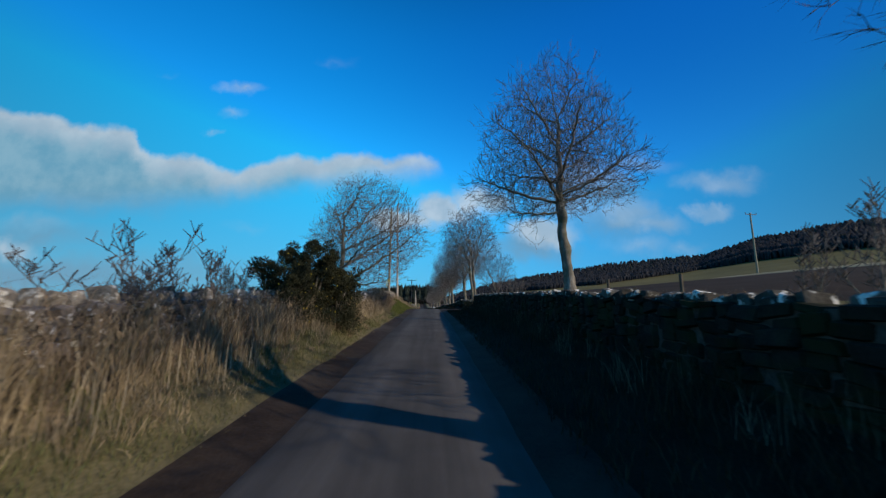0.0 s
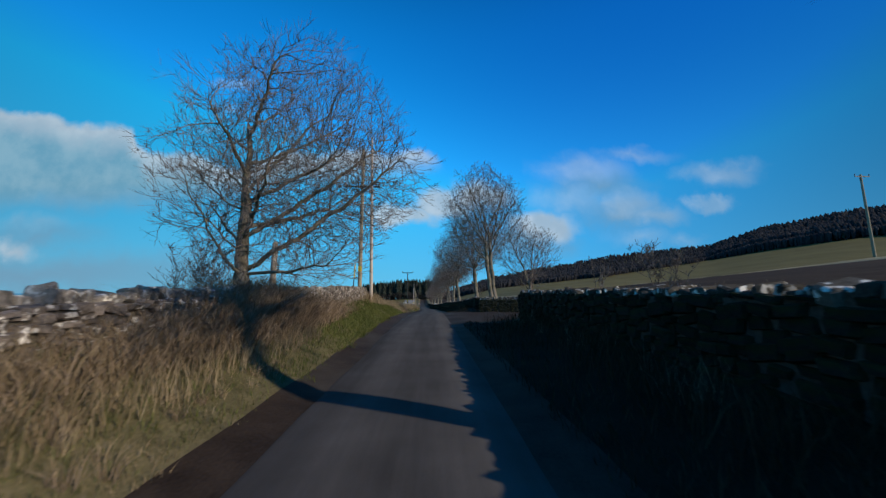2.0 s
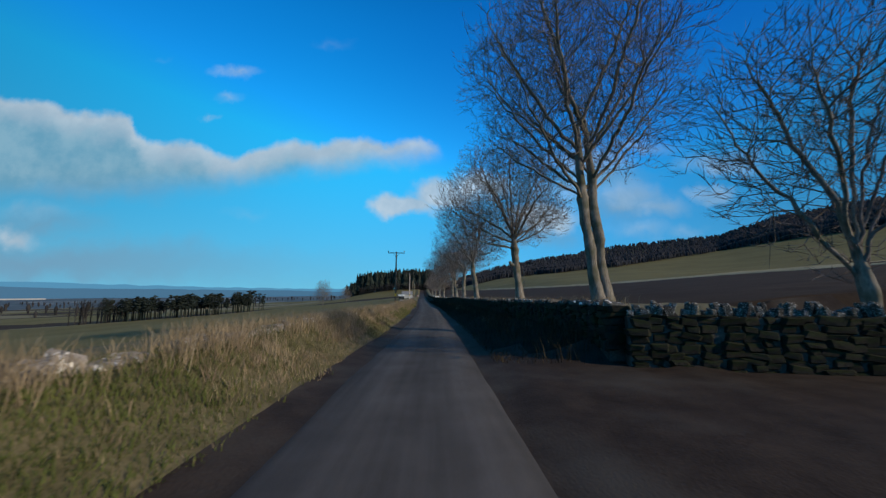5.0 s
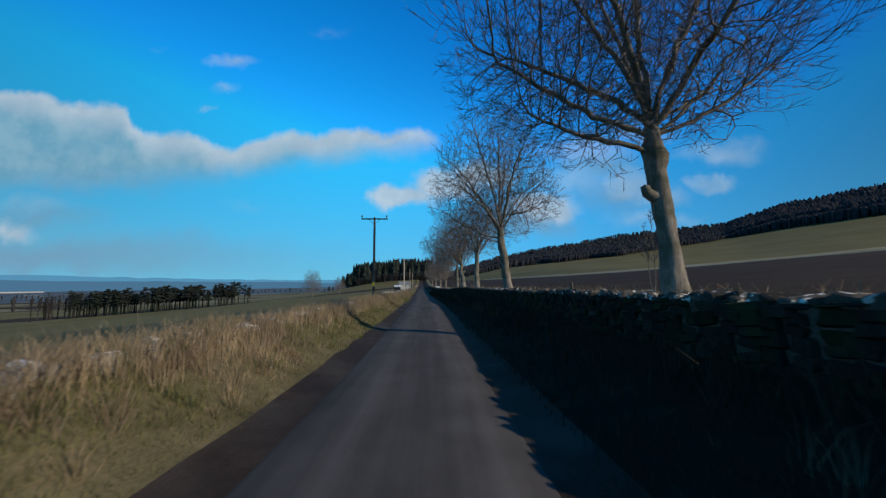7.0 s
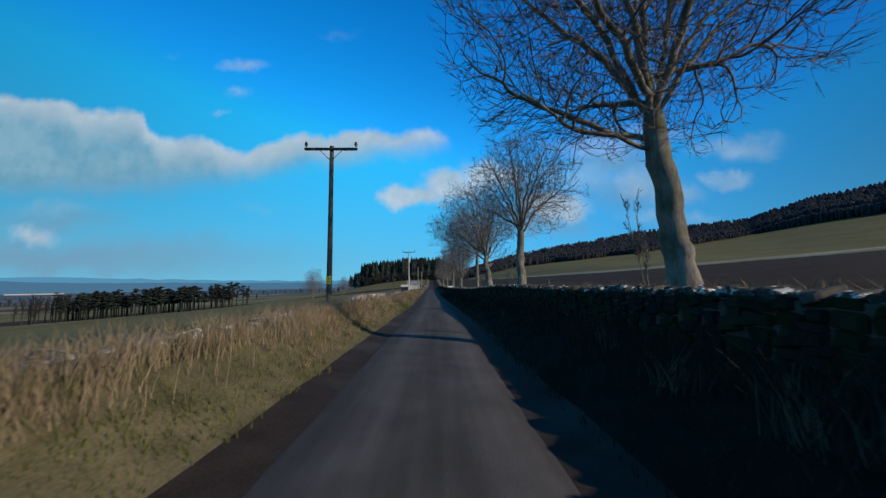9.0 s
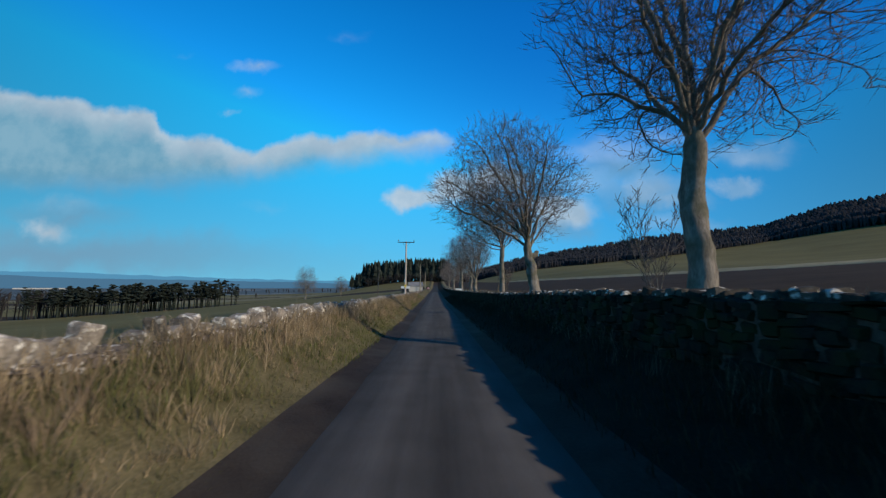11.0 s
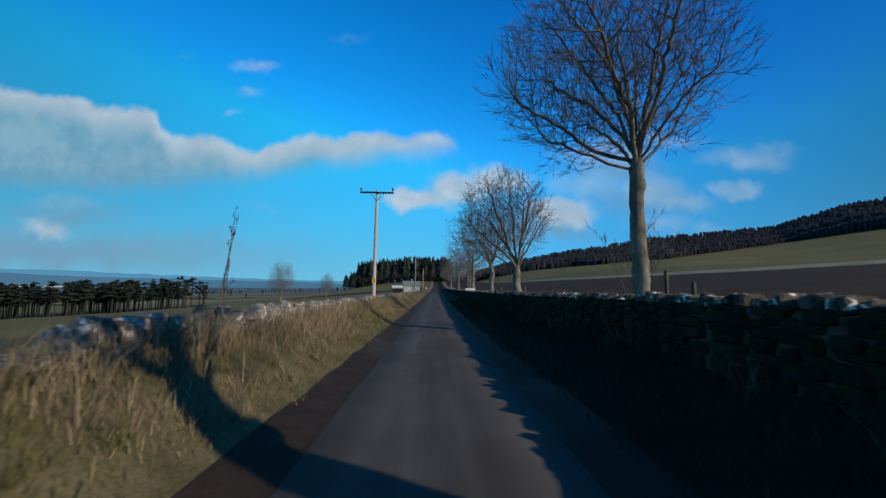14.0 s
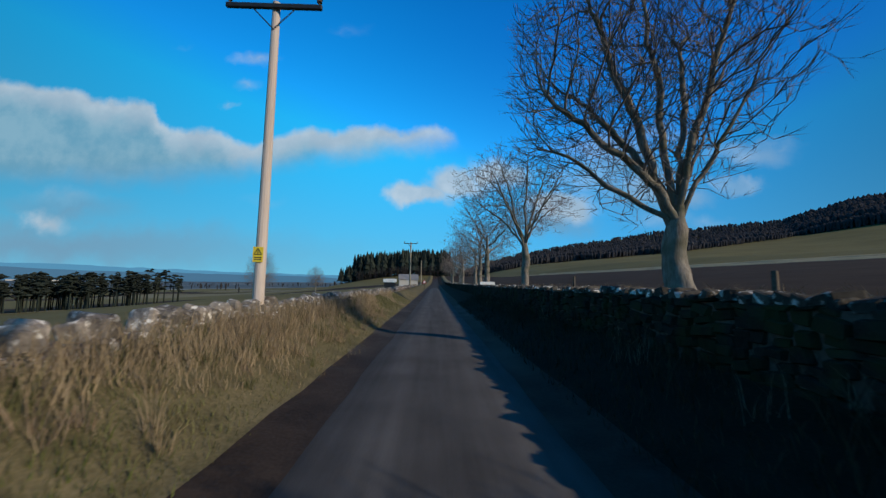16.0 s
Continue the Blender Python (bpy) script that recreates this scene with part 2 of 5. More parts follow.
wear_tracks(TARMAC)
MUD = material("mud", (0.02, 0.014, 0.011), (0.056, 0.04, 0.03), 2.5, 0.8, 0.8, 30, patch=(0.07, 0.06, 0.05), patch_scale=0.45, patch_at=0.6, patch_soft=0.1)
VERGE = material("verge_turf", (0.065, 0.06, 0.028), (0.2, 0.165, 0.09), 2.0, 1.0, 0.8, 30)
FIELD = material("grass_field", (0.115, 0.097, 0.036), (0.2, 0.165, 0.066), 0.03, 1.0, 0.3, 2)
PLOUGH = material("ploughed_soil", (0.03, 0.019, 0.012), (0.062, 0.04, 0.025), 0.3, 1.0, 0.8, 6)
PALEGRASS = material("bleached_grass_strip", (0.3, 0.24, 0.13), (0.46, 0.37, 0.22), 0.3, 1.0, 0.3, 4)
DRYFIELD = material("stubble_field", (0.16, 0.135, 0.075), (0.27, 0.225, 0.13), 0.1, 1.0, 0.3, 3)
# Far valley fields, with distance haze painted in as a blue-grey tint.
HAZEFIELDS = material("far_fields", (0.045, 0.075, 0.1), (0.13, 0.155, 0.165), 0.006, 1.0, 0.0, 0.03, patch=(0.24, 0.25, 0.23), patch_scale=0.004, patch_at=0.6, patch_soft=0.02)
BARK = material("bark", (0.085, 0.073, 0.062), (0.33, 0.29, 0.245), 7.0, 0.95, 1.0, 34, tall=4.0, patch=(0.1, 0.098, 0.066), patch_scale=1.6)
TWIG = material("twig_bark", (0.1, 0.083, 0.077), (0.22, 0.186, 0.17), 3.0, 0.95, 0.0, 20)
STONE = material("drystone", (0.05, 0.042, 0.038), (0.25, 0.212, 0.19), 8.0, 0.95, 1.0, 35, rand=0.5, patch=(0.6, 0.57, 0.54), patch_scale=11.0, patch_at=0.6, patch_soft=0.03)
COPE = material("coping_stone", (0.085, 0.075, 0.066), (0.31, 0.275, 0.24), 6.0, 0.95, 1.0, 30, rand=0.45, patch=(0.56, 0.535, 0.49), patch_scale=11.0, patch_at=0.6, patch_soft=0.05)
# East wall stone: shade put into a near-black base colour, with greenish patches.
SHADESTONE = material("mossy_stone", (0.012, 0.011, 0.0095), (0.036, 0.032, 0.027), 5.0, 0.95, 0.9, 30, rand=0.25, patch=(0.025, 0.03, 0.013), patch_scale=2.5, patch_at=0.52)
# East coping: base darkened for shade, pale patches for lichen and sunlit tops.
SHADECOPE = material("mossy_coping", (0.035, 0.031, 0.026), (0.13, 0.117, 0.1), 4.0, 0.95, 0.7, 25, rand=0.5, patch=(0.64, 0.61, 0.57), patch_scale=8.0, patch_at=0.6, patch_soft=0.03)
# Ground of the east bank, its colour darkened to stand for the wall's shade.
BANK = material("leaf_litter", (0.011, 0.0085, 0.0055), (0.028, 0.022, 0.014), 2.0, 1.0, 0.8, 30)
# Winter grass of that bank, likewise coloured darker for the shade.
SHADEGRASS = material("dead_bank_grass", (0.024, 0.018, 0.01), (0.065, 0.05, 0.03), 2.0, 0.95, 0.0, 9, rand=0.4)
CORE = material("wall_heart", (0.05, 0.045, 0.04), (0.12, 0.105, 0.09), 5.0, 1.0, 0.8, 20)
LAWN = material("lawn_grass", (0.052, 0.07, 0.019), (0.125, 0.138, 0.044), 1.5, 0.9, 0.0, 8, rand=0.3)
STRAW = material("dry_grass", (0.15, 0.115, 0.072), (0.36, 0.285, 0.185), 1.5, 0.95, 0.0, 8, rand=0.35)
GREEN = material("green_grass", (0.06, 0.07, 0.027), (0.155, 0.148, 0.066), 1.5, 0.9, 0.0, 8, rand=0.35)
BRACKEN = material("dead_bracken", (0.13, 0.096, 0.066), (0.32, 0.24, 0.17), 2.0, 0.95, 0.0, 9, rand=0.35)
STALK = material("dead_stalk", (0.3, 0.24, 0.16), (0.5, 0.42, 0.3), 2.0, 0.9, 0.0, 9, rand=0.25)
GORSE = material("gorse_leaf", (0.015, 0.018, 0.01), (0.056, 0.056, 0.03), 3.0, 0.9, 0.0, 9, rand=0.4)
BLOSSOM = material("gorse_blossom", (0.5, 0.38, 0.02), (0.65, 0.5, 0.04), 6.0, 0.8, 0.0, 30)
CONIFER = material("conifer_needles", (0.012, 0.017, 0.015), (0.034, 0.042, 0.032), 0.2, 0.95, 0.0, 1, rand=0.4)
# Hilltop wood, its bluish cast painted in for the haze of distance.
HILLWOOD = material("hill_wood", (0.024, 0.025, 0.031), (0.046, 0.044, 0.046), 0.05, 1.0, 0.0, 0.4, rand=0.22)
FARWOOD = material("far_bare_wood", (0.022, 0.021, 0.022), (0.05, 0.046, 0.044), 0.2, 0.95, 0.0, 1, rand=0.4)
IRON = material("dark_iron", (0.02, 0.02, 0.02), (0.05, 0.048, 0.045), 8.0, 0.55, 0.2, 40, metal=0.6)
PORCELAIN = material("porcelain", (0.1, 0.06, 0.04), (0.18, 0.11, 0.08), 5.0, 0.3, 0.0, 30)
YELLOW = material("yellow_plate", (0.72, 0.52, 0.02), (0.8, 0.6, 0.04), 6.0, 0.5, 0.0, 30)
BLACK = material("black_paint", (0.015, 0.015, 0.015), (0.03, 0.03, 0.03), 6.0, 0.5, 0.0, 30)
WHITE_PAINT = material("white_paint", (0.62, 0.62, 0.6), (0.8, 0.8, 0.78), 3.0, 0.6, 0.1, 20)
RED = material("red_paint", (0.45, 0.02, 0.02), (0.55, 0.04, 0.03), 6.0, 0.5, 0.0, 30)
SLATE = material("roof_slate", (0.16, 0.16, 0.17), (0.28, 0.28, 0.28), 3.0, 0.8, 0.4, 20)
HARLING = material("rendered_wall", (0.35, 0.33, 0.3), (0.5, 0.48, 0.44), 3.0, 0.9, 0.3, 20)
DEADWOOD = material("dead_wood", (0.2, 0.18, 0.16), (0.4, 0.37, 0.33), 4.0, 0.9, 0.8, 30, patch=(0.1, 0.09, 0.08), patch_scale=2.0)
PUDDLE = material("puddle", (0.02, 0.02, 0.02), (0.03, 0.028, 0.026), 3.0, 0.6, 0.02, 10)
POLEWOOD = material("pole_wood", (0.2, 0.165, 0.11), (0.44, 0.385, 0.29), 9.0, 0.85, 0.6, 60, tall=25.0)


# ---- helpers ----
def mesh_object(name, verts, faces, mat, parent=None, smooth=False):
    me = bpy.data.meshes.new(name)
    me.from_pydata(verts, [], faces)
    me.update()
    for m in (mat if isinstance(mat, (list, tuple)) else (mat,)):
        me.materials.append(m)
    if smooth:
        me.polygons.foreach_set("use_smooth", [True] * len(me.polygons))
    ob = new(name, me)
    if parent:
        ob.parent = parent
    return ob


def part(name, bm, mat, parent, label=""):
    me = bpy.data.meshes.new(name)
    bm.to_mesh(me)
    bm.free()
    me.materials.append(mat)
    ob = new(name, me)
    ob.parent = parent
    return tagged(ob, label)


# ---- the lie of the land ----
ROAD_Y = (-60, -20, 0, 10, 20, 30, 36, 41, 46, 50, 56, 62, 70, 80, 88, 97, 104, 112, 122, 150, 200, 300, 5000)
ROAD_X = (-1.92, -0.72, -0.12, 0.2, 0.51, 0.75, 0.93, 1.09, 1.27, 1.43, 1.65, 1.79, 1.92, 2.08, 2.18, 2.21, 2.22, 2.17, 2.06, 1.95, 1.8, 1.7, 1.7)
ROAD_Z = (-3, -1.05, 0, 0.46, 0.82, 1.16, 1.27, 1.32, 1.27, 1.18, 1.08, 0.96, 0.88, 0.81, 0.73, 0.55, 0.42, 0.39, 0.24, 0.05, 0, 0.05, 0.0)


def road_x(y):
    return np.interp(y, ROAD_Y, ROAD_X)


def road_z(y):
    return np.interp(y, ROAD_Y, ROAD_Z)


SIDE_U = (-5000, -2000, -1000, -400, -200, -100, -60, -20, -6, -4.3, -3.7, -3.2, -2.3, -1.95, -1.4, 1.25, 1.7, 2.6, 3.9, 4.4, 5.0, 8, 20, 60, 5000)
SIDE_Z = (-50, -43, -34, -21, -14.5, -8.5, -4.5, -1.0, 0.1, 0.45, 0.68, 0.62, 0.14, 0.02, 0, 0, 0.05, 0.25, 0.5, 0.7, 1.1, 1.35, 2.5, 6.4, 6.4)
HILL_AZ = (-6, 6, 12, 20, 30, 36, 42, 48, 55, 70, 110, 150, 180)
HILL_EL = (0.0, 1.6, 3.2, 4.5, 5.7, 6.0, 6.2, 7.2, 7.9, 7.2, 3.6, 2, 0)


def yard(x, y):
    """How far a place lies inside the field entrance: 1 on its floor, 0 outside."""
    near_wall = 29.3 + (x - 5.2) * 1.0 if x < 17.5 else 60
    far_wall = 47.2 - (x - 4.3) * 0.31
    inside = min(x - 2.3, (y - near_wall) * float(np.interp(x, (6, 17), (1, 0.12))), (far_wall + 1.2 - y) * float(np.interp(x, (12.9, 17), (1, 0.15))))
    return max(0.0, min(1.0, inside / 0.8)) * float(np.interp(x, (13, 26), (1, 0)))


def ground_z(x, y):
    u = x - road_x(y)
    z = road_z(y) + np.interp(u, SIDE_U, SIDE_Z)
    if 24 < y < 46 and u < 0:
        z += 0.36 * math.exp(-((y - 34.5) / 4.5) ** 2) * np.interp(u, (-6, -4.2, -3.2, -2.1, -1.7), (0, 0.4, 1, 0.35, 0))
    if 2 < x < 24 and 26 < y < 50:
        k = yard(x, y)
        z = z * (1 - k) + (road_z(y) + 0.004 * (x - 2)) * k
    if y > 200:
        z += 8 * math.exp(-((x + 30) / 55) ** 2 - ((y - 450) / 90) ** 2)
    az, r = math.degrees(math.atan2(x - 2, y - 60)), math.hypot(x - 2, y - 60)
    if az > -6 and r > 70:
        s = min(1.15, (r - 70) / 830)
        z += r * math.tan(radians(np.interp(az, HILL_AZ, HILL_EL))) * s ** 0.8 * float(np.interp(u, (36, 60, 100), (0.12, 0.6, 1.0)))
    return z


def plough_edge(y):
    """How far from the lane the ploughed strip ends."""
    return float(np.interp(y, (60, 260), (39, 36)))


def spread(near, step, far, growth):
    out, v = [0.0], 0.0
    while v < far:
        step = step if v < near else step * growth
        v += step
        out.append(v)
    return out


us = sorted({round(-v, 3) for v in spread(6, 0.3, 4200, 1.16)} | {round(v, 3) for v in spread(20, 0.4, 4200, 1.14)} | {-1.98, -1.42, 1.05, 1.6})
ys = sorted({round(-v, 3) for v in spread(12, 1.2, 1500, 1.3)} | {round(v, 3) for v in spread(160, 1.0, 4800, 1.06)})
gv = []
for y in ys:
    cx = float(road_x(y))
    for u in us:
        x = cx + u
        z = float(ground_z(x, y))
        if not (-1.6 < u < 1.4):
            z += 0.06 * noise.noise((x * 0.9, y * 0.9, 0)) + (1.2 * noise.noise((x * 0.01, y * 0.01, 3)) if abs(u) > 60 else 0)
        else:
            z -= 0.03
        gv.append((x, y, z))
n_u = len(us)
gf = [(j * n_u + i, j * n_u + i + 1, (j + 1) * n_u + i + 1, (j + 1) * n_u + i) for j in range(len(ys) - 1) for i in range(n_u - 1)]
ground = mesh_object("ground", gv, gf, [VERGE, MUD, FIELD, PLOUGH, DRYFIELD, HAZEFIELDS, BANK], smooth=True)
tagged(ground, "rough grass verges and farm fields beside a country lane", "ground", kind="structure")
for poly in ground.data.polygons:
    x, y, z = poly.center
    u = x - float(road_x(y))
    az, r = math.degrees(math.atan2(x - 2, y - 60)), math.hypot(x - 2, y - 60)
    if -1.98 < u < 1.6 or (2 < x < 24 and 26 < y < 50 and yard(x, y) > 0.02) or (31 < y < 46.5 and 0 < u < 3):
        k = 1
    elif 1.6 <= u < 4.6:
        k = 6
    elif -5 < u < 5.5:
        k = 0
    elif u > 0:
        k = (3 if 7 < u < plough_edge(y) else 4 if u < 7 else 2) if y > 20 else (3 if 8 < u < 70 else 2)
    else:
        w = y - 0.24 * (u + 88)
        belt = noise.noise((x * 0.004, y * 0.006, 8)) + 0.5 * noise.noise((x * 0.012, y * 0.012, 4))
        if w < 236:
            k = 0 if u > -14 and y < 112 else 2
        elif w < 420:
            k = 4 if w < 244 else 3 if w < 300 else 2
        else:
            k = 2 if belt > 0.1 else 3 if belt > -0.12 else 4
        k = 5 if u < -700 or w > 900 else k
    poly.material_index = k

for off, wide in ((0.0, 0.85), (4.0, 0.5)):
    mv = []
    edge_y = [10 + 2.5 * i for i in range(101)]
    for y in edge_y:
        for side in (-1, 0, 1):
            x = float(road_x(y)) + plough_edge(y) + off + side * wide * (1 + 0.35 * noise.noise((y * 0.12, side, off))) + 0.5 * noise.noise((y * 0.05, 2, off))
            bump = 0.06 * noise.noise((x * 0.9, y * 0.9, 0)) + (1.2 * noise.noise((x * 0.01, y * 0.01, 3)) if x - float(road_x(y)) > 60 else 0)
            mv.append((x, y, float(ground_z(x, y)) + bump + (0.22 if side == 0 else -0.02)))
    mf = [(3 * i + j, 3 * i + j + 1, 3 * i + j + 4, 3 * i + j + 3) for i in range(100) for j in range(2)]
    tagged(mesh_object("field_margin", mv, mf, PALEGRASS, smooth=True), "bleached grass baulk along the ploughed strip", "field margin", kind="structure")

rv, rf = [], []
rys = [y for y in np.arange(-40, 170, 1.0)] + [170 + 5 * i for i in range(40)]
for y in rys:
    for u, dz in ((-1.42, -0.02), (-1.3, 0.012), (-0.6, 0.03), (0, 0.035), (0.55, 0.03), (0.95, 0.012), (1.06, -0.02)):
        rv.append((float(road_x(y)) + u + (0.05 * noise.noise((y * 0.7, u, 1)) if abs(u) > 1 else 0), y, float(road_z(y)) + dz - 0.02))
rf = [(j * 7 + i, j * 7 + i + 1, j * 7 + i + 8, j * 7 + i + 7) for j in range(len(rys) - 1) for i in range(6)]
road = mesh_object("road", rv, rf, TARMAC, smooth=True)
uvs = road.data.uv_layers.new(name="across_along")
for loop in road.data.loops:
    vx, vy, vz = road.data.vertices[loop.vertex_index].co
    uvs.data[loop.index].uv = (vx - float(road_x(vy)), vy)
tagged(road, "narrow worn grey tarmac country lane", "road", kind="structure")


# ---- bare trees ----
class Tubes:
    def __init__(self):
        self.v, self.f = [], []

    def add(self, pts, radii, k):
        base = len(self.v)
        n = len(pts)
        for i, (p, r) in enumerate(zip(pts, radii)):
            d = (pts[min(i + 1, n - 1)] - pts[max(i - 1, 0)]).normalized()
            a = d.cross(Vector((0.31, 0.87, 0.37))).normalized()
            b = d.cross(a)
            for j in range(k):
                w = 2 * math.pi * j / k
                self.v.append(p + (a * math.cos(w) + b * math.sin(w)) * r)
        for i in range(n - 1):
            for j in range(k):
                q = base + i * k
                self.f.append((q + j, q + (j + 1) % k, q + k + (j + 1) % k, q + k + j))

    def make(self, name, mat, parent):
        return mesh_object(name, [tuple(v) for v in self.v], self.f, mat, parent, smooth=True)


def bare_tree(place, height, fork, radius, trunk_r, seed, main=(), stubs=(), leader=0.5, wide=0.42, skirt=0.1, lean=0.0, tilt=0.0, points=1500, stems=1, limbs=9, step=0.24, twiggy=1.0, taper=0.12):
    """A leafless tree: knobbly trunk, long boughs, side branches grown towards points spread through a domed crown and round the boughs, and fine twigs at their ends.
    main: boughs of its own character, each with the height where it leaves the trunk, its bearing in degrees, how far it reaches, the height of its end, and its arch (1: outwards first, -1: upwards first)."""
    rng = random.Random(seed)
    npr = np.random.RandomState(seed)
    root = new("bare_tree")
    root.location = place
    low_z = fork - skirt * (height - fork)
    wide_z = low_z + wide * (height - low_z)
    start_z = min([fork * 0.86] + [m[0] for m in main])

    def axis(z, stem):
        s = z / fork
        side = Vector((math.cos(stem * 2.6 + 0.4), math.sin(stem * 2.6 + 0.4), 0)) * trunk_r * 0.8 * (1 + 0.35 * s) if stems > 1 else Vector((0, 0, 0))
        bend = 0.2 * min(1.0, s)
        return Vector((tilt * min(1.0, s), 0, z)) + side + Vector((noise.noise((z * 0.55, seed * 3.1, stem)) * bend, noise.noise((z * 0.55, seed * 3.1, 7 + stem)) * bend, 0))

    pos, par, trunk_line, open_, spine = [], [], [], [], []
    auto = []
    for k in range(limbs):
        e = (k + 0.5) / limbs
        z0 = fork + (e * leader * (height - fork) * 0.75 if leader > 0.4 else rng.uniform(0, 0.7))
        z1 = max(low_z + (height - low_z) * (0.22 + 0.72 * e), z0 + 0.4)
        f = (z1 - wide_z) / (height - wide_z if z1 > wide_z else wide_z - low_z)
        auto.append((z0, math.degrees(2.39996 * k + seed * 1.3) + rng.uniform(-20, 20), radius * math.sqrt(max(0.06, 1 - f * f)) * 0.84, z1, 0.15 if leader > 0.4 else -0.3))
    for stem in range(stems):
        zs = [start_z]
        top = fork + leader * (height - fork) * 0.85
        while zs[-1] < top:
            zs.append(zs[-1] + step)
        line = []
        for z in zs:
            pos.append(np.array(axis(z, stem)))
            par.append(line[-1] if line else -1)
            line.append(len(pos) - 1)
        trunk_line.append(line)
        open_.append(line[-1])
        for k, (z0, bearing, reach, z1, arch) in enumerate(list(main) + auto):
            if k % stems != stem:
                continue
            node = line[max(0, min(len(line) - 1, int((z0 - start_z) / step)))]
            a = radians(bearing)
            out = np.array((math.cos(a), math.sin(a), 0.0))
            p0 = pos[node]
            p2 = out * reach + np.array((tilt, 0, z1))
            middle = np.array((lean, 0, wide_z))
            size = np.array((radius, radius, height - wide_z if z1 > wide_z else wide_z - low_z + 0.8))
            over = np.linalg.norm((p2 - middle) / size) / 0.84
            if over > 1:
                p2 = middle + (p2 - middle) / over
            p1 = p0 + (p2 - p0) * np.array((0.5 + 0.35 * arch, 0.5 + 0.35 * arch, 0.5 - 0.35 * arch))
            n = max(4, int(np.linalg.norm(p2 - p0) * 1.08 / step))
            drift = np.zeros(3)
            for j in range(1, n + 1):
                s = j / n
                drift = drift * 0.9 + npr.normal(0, 0.035, 3)
                q = p0 * (1 - s) ** 2 + p1 * 2 * s * (1 - s) + p2 * s * s + drift
                pos.append(q)
                par.append(node)
                node = len(pos) - 1
                if s > 0.28:
                    open_.append(node)
                    spine.append(q)
    # points through the crown, more of them near its lumpy skin, and others round the boughs
    points = int(points * 2.3)
    dirs = npr.normal(size=(points, 3))
    dirs /= np.linalg.norm(dirs, axis=1)[:, None]
    depth = npr.uniform(0, 1, points) ** 0.42
    lump = np.array([1 + 0.26 * noise.noise((d[0] * 1.7 + seed, d[1] * 1.7, d[2] * 1.7)) + 0.16 * noise.noise((d[0] * 4, d[1] * 4 + seed, d[2] * 4)) for d in dirs])
    goal = dirs * (depth * lump)[:, None]
    goal[:, :2] *= radius * np.where(goal[:, 2] > 0, 1 - taper * goal[:, 2], 1)[:, None]
    goal[:, 2] *= np.where(goal[:, 2] > 0, height - wide_z, wide_z - low_z)
    goal += np.array((lean, 0, wide_z))
    if len(spine):
        some = np.array(spine)[npr.randint(0, len(spine), points // 2)]
        some = some + npr.normal(0, 0.1 * radius, some.shape)
        flat = (some - np.array((lean, 0, wide_z))) / np.array((radius, radius, max(height - wide_z, wide_z - low_z)))
        goal = np.vstack([goal[: points * 8 // 10], some[np.linalg.norm(flat, axis=1) < 1.12]])
    hub = np.array((tilt, 0, fork * 0.8))
    P = np.array(pos)
    kids = np.zeros(len(P), int)
    near_d, near_i = np.full(len(goal), 1e9), np.zeros(len(goal), int)

    def meet(ids):
        D = np.linalg.norm(goal[:, None, :] - P[ids][None, :, :], axis=2)
        j = D.argmin(axis=1)
        d = D[np.arange(len(goal)), j]
        better = d < near_d
        near_d[better], near_i[better] = d[better], np.array(ids)[j][better]

    for k in range(0, len(open_), 60):
        meet(open_[k:k + 60])
    dead = near_d < 0.2
    for turn in range(80):
        live = ~dead & (near_d < 2.6)
        if not live.any():
            break
        idx = near_i[live]
        way = goal[live] - P[idx]
        way /= np.linalg.norm(way, axis=1)[:, None]
        pull = np.zeros_like(P)
        np.add.at(pull, idx, way)
        ids = np.array([i for i in np.unique(idx) if kids[i] < 3])
        if not len(ids):
            break
        d = pull[ids]
        d /= np.linalg.norm(d, axis=1)[:, None] + 1e-6
        before = P[ids] - P[[par[i] for i in ids]]
        before /= np.linalg.norm(before, axis=1)[:, None] + 1e-6
        ahead_ok = (d * before).sum(axis=1) > -0.15
        kids[ids[~ahead_ok]] = 3
        if not ahead_ok.any():
            continue
        ids, d, before = ids[ahead_ok], d[ahead_ok], before[ahead_ok]
        outward = P[ids] - hub
        outward /= np.linalg.norm(outward, axis=1)[:, None] + 1e-6
        d = d + before * 0.4 + outward * 0.4 + npr.normal(0, 0.17, d.shape)
        d /= np.linalg.norm(d, axis=1)[:, None]
        start = len(P)
        P = np.vstack([P, P[ids] + d * step])
        kids[ids] += 1
        kids = np.concatenate([kids, np.zeros(len(ids), int)])
        par.extend(int(i) for i in ids)
        meet(list(range(start, len(P))))
        dead |= near_d < 0.2
    n = len(P)
    leaves, child = np.zeros(n), [[] for _ in range(n)]
    for i in range(n - 1, -1, -1):
        if not child[i]:
            leaves[i] = 1
        if par[i] >= 0:
            leaves[par[i]] += leaves[i]
            child[par[i]].append(i)
    tip = 0.0075
    power = math.log(max(leaves[line[0]] for line in trunk_line)) / math.log(trunk_r * 0.8 / tip)
    R = tip * leaves ** (1 / power)
    V = [Vector(p) for p in P]
    twigs, boughs = Tubes(), []
    on_trunk = {i for line in trunk_line for i in line}
    stack = [(c, i, None) for line in trunk_line for i in line for c in child[i] if c not in on_trunk]
    while stack:
        first, origin, store = stack.pop()
        if store is None and R[first] > 0.045:
            store = Tubes()
            boughs.append(store)
        chain, i = [origin, first], first
        while child[i]:
            best = max(child[i], key=lambda c: leaves[c])
            stack += [(c, i, store) for c in child[i] if c != best]
            chain.append(best)
            i = best
        thin = R[first] < 0.02
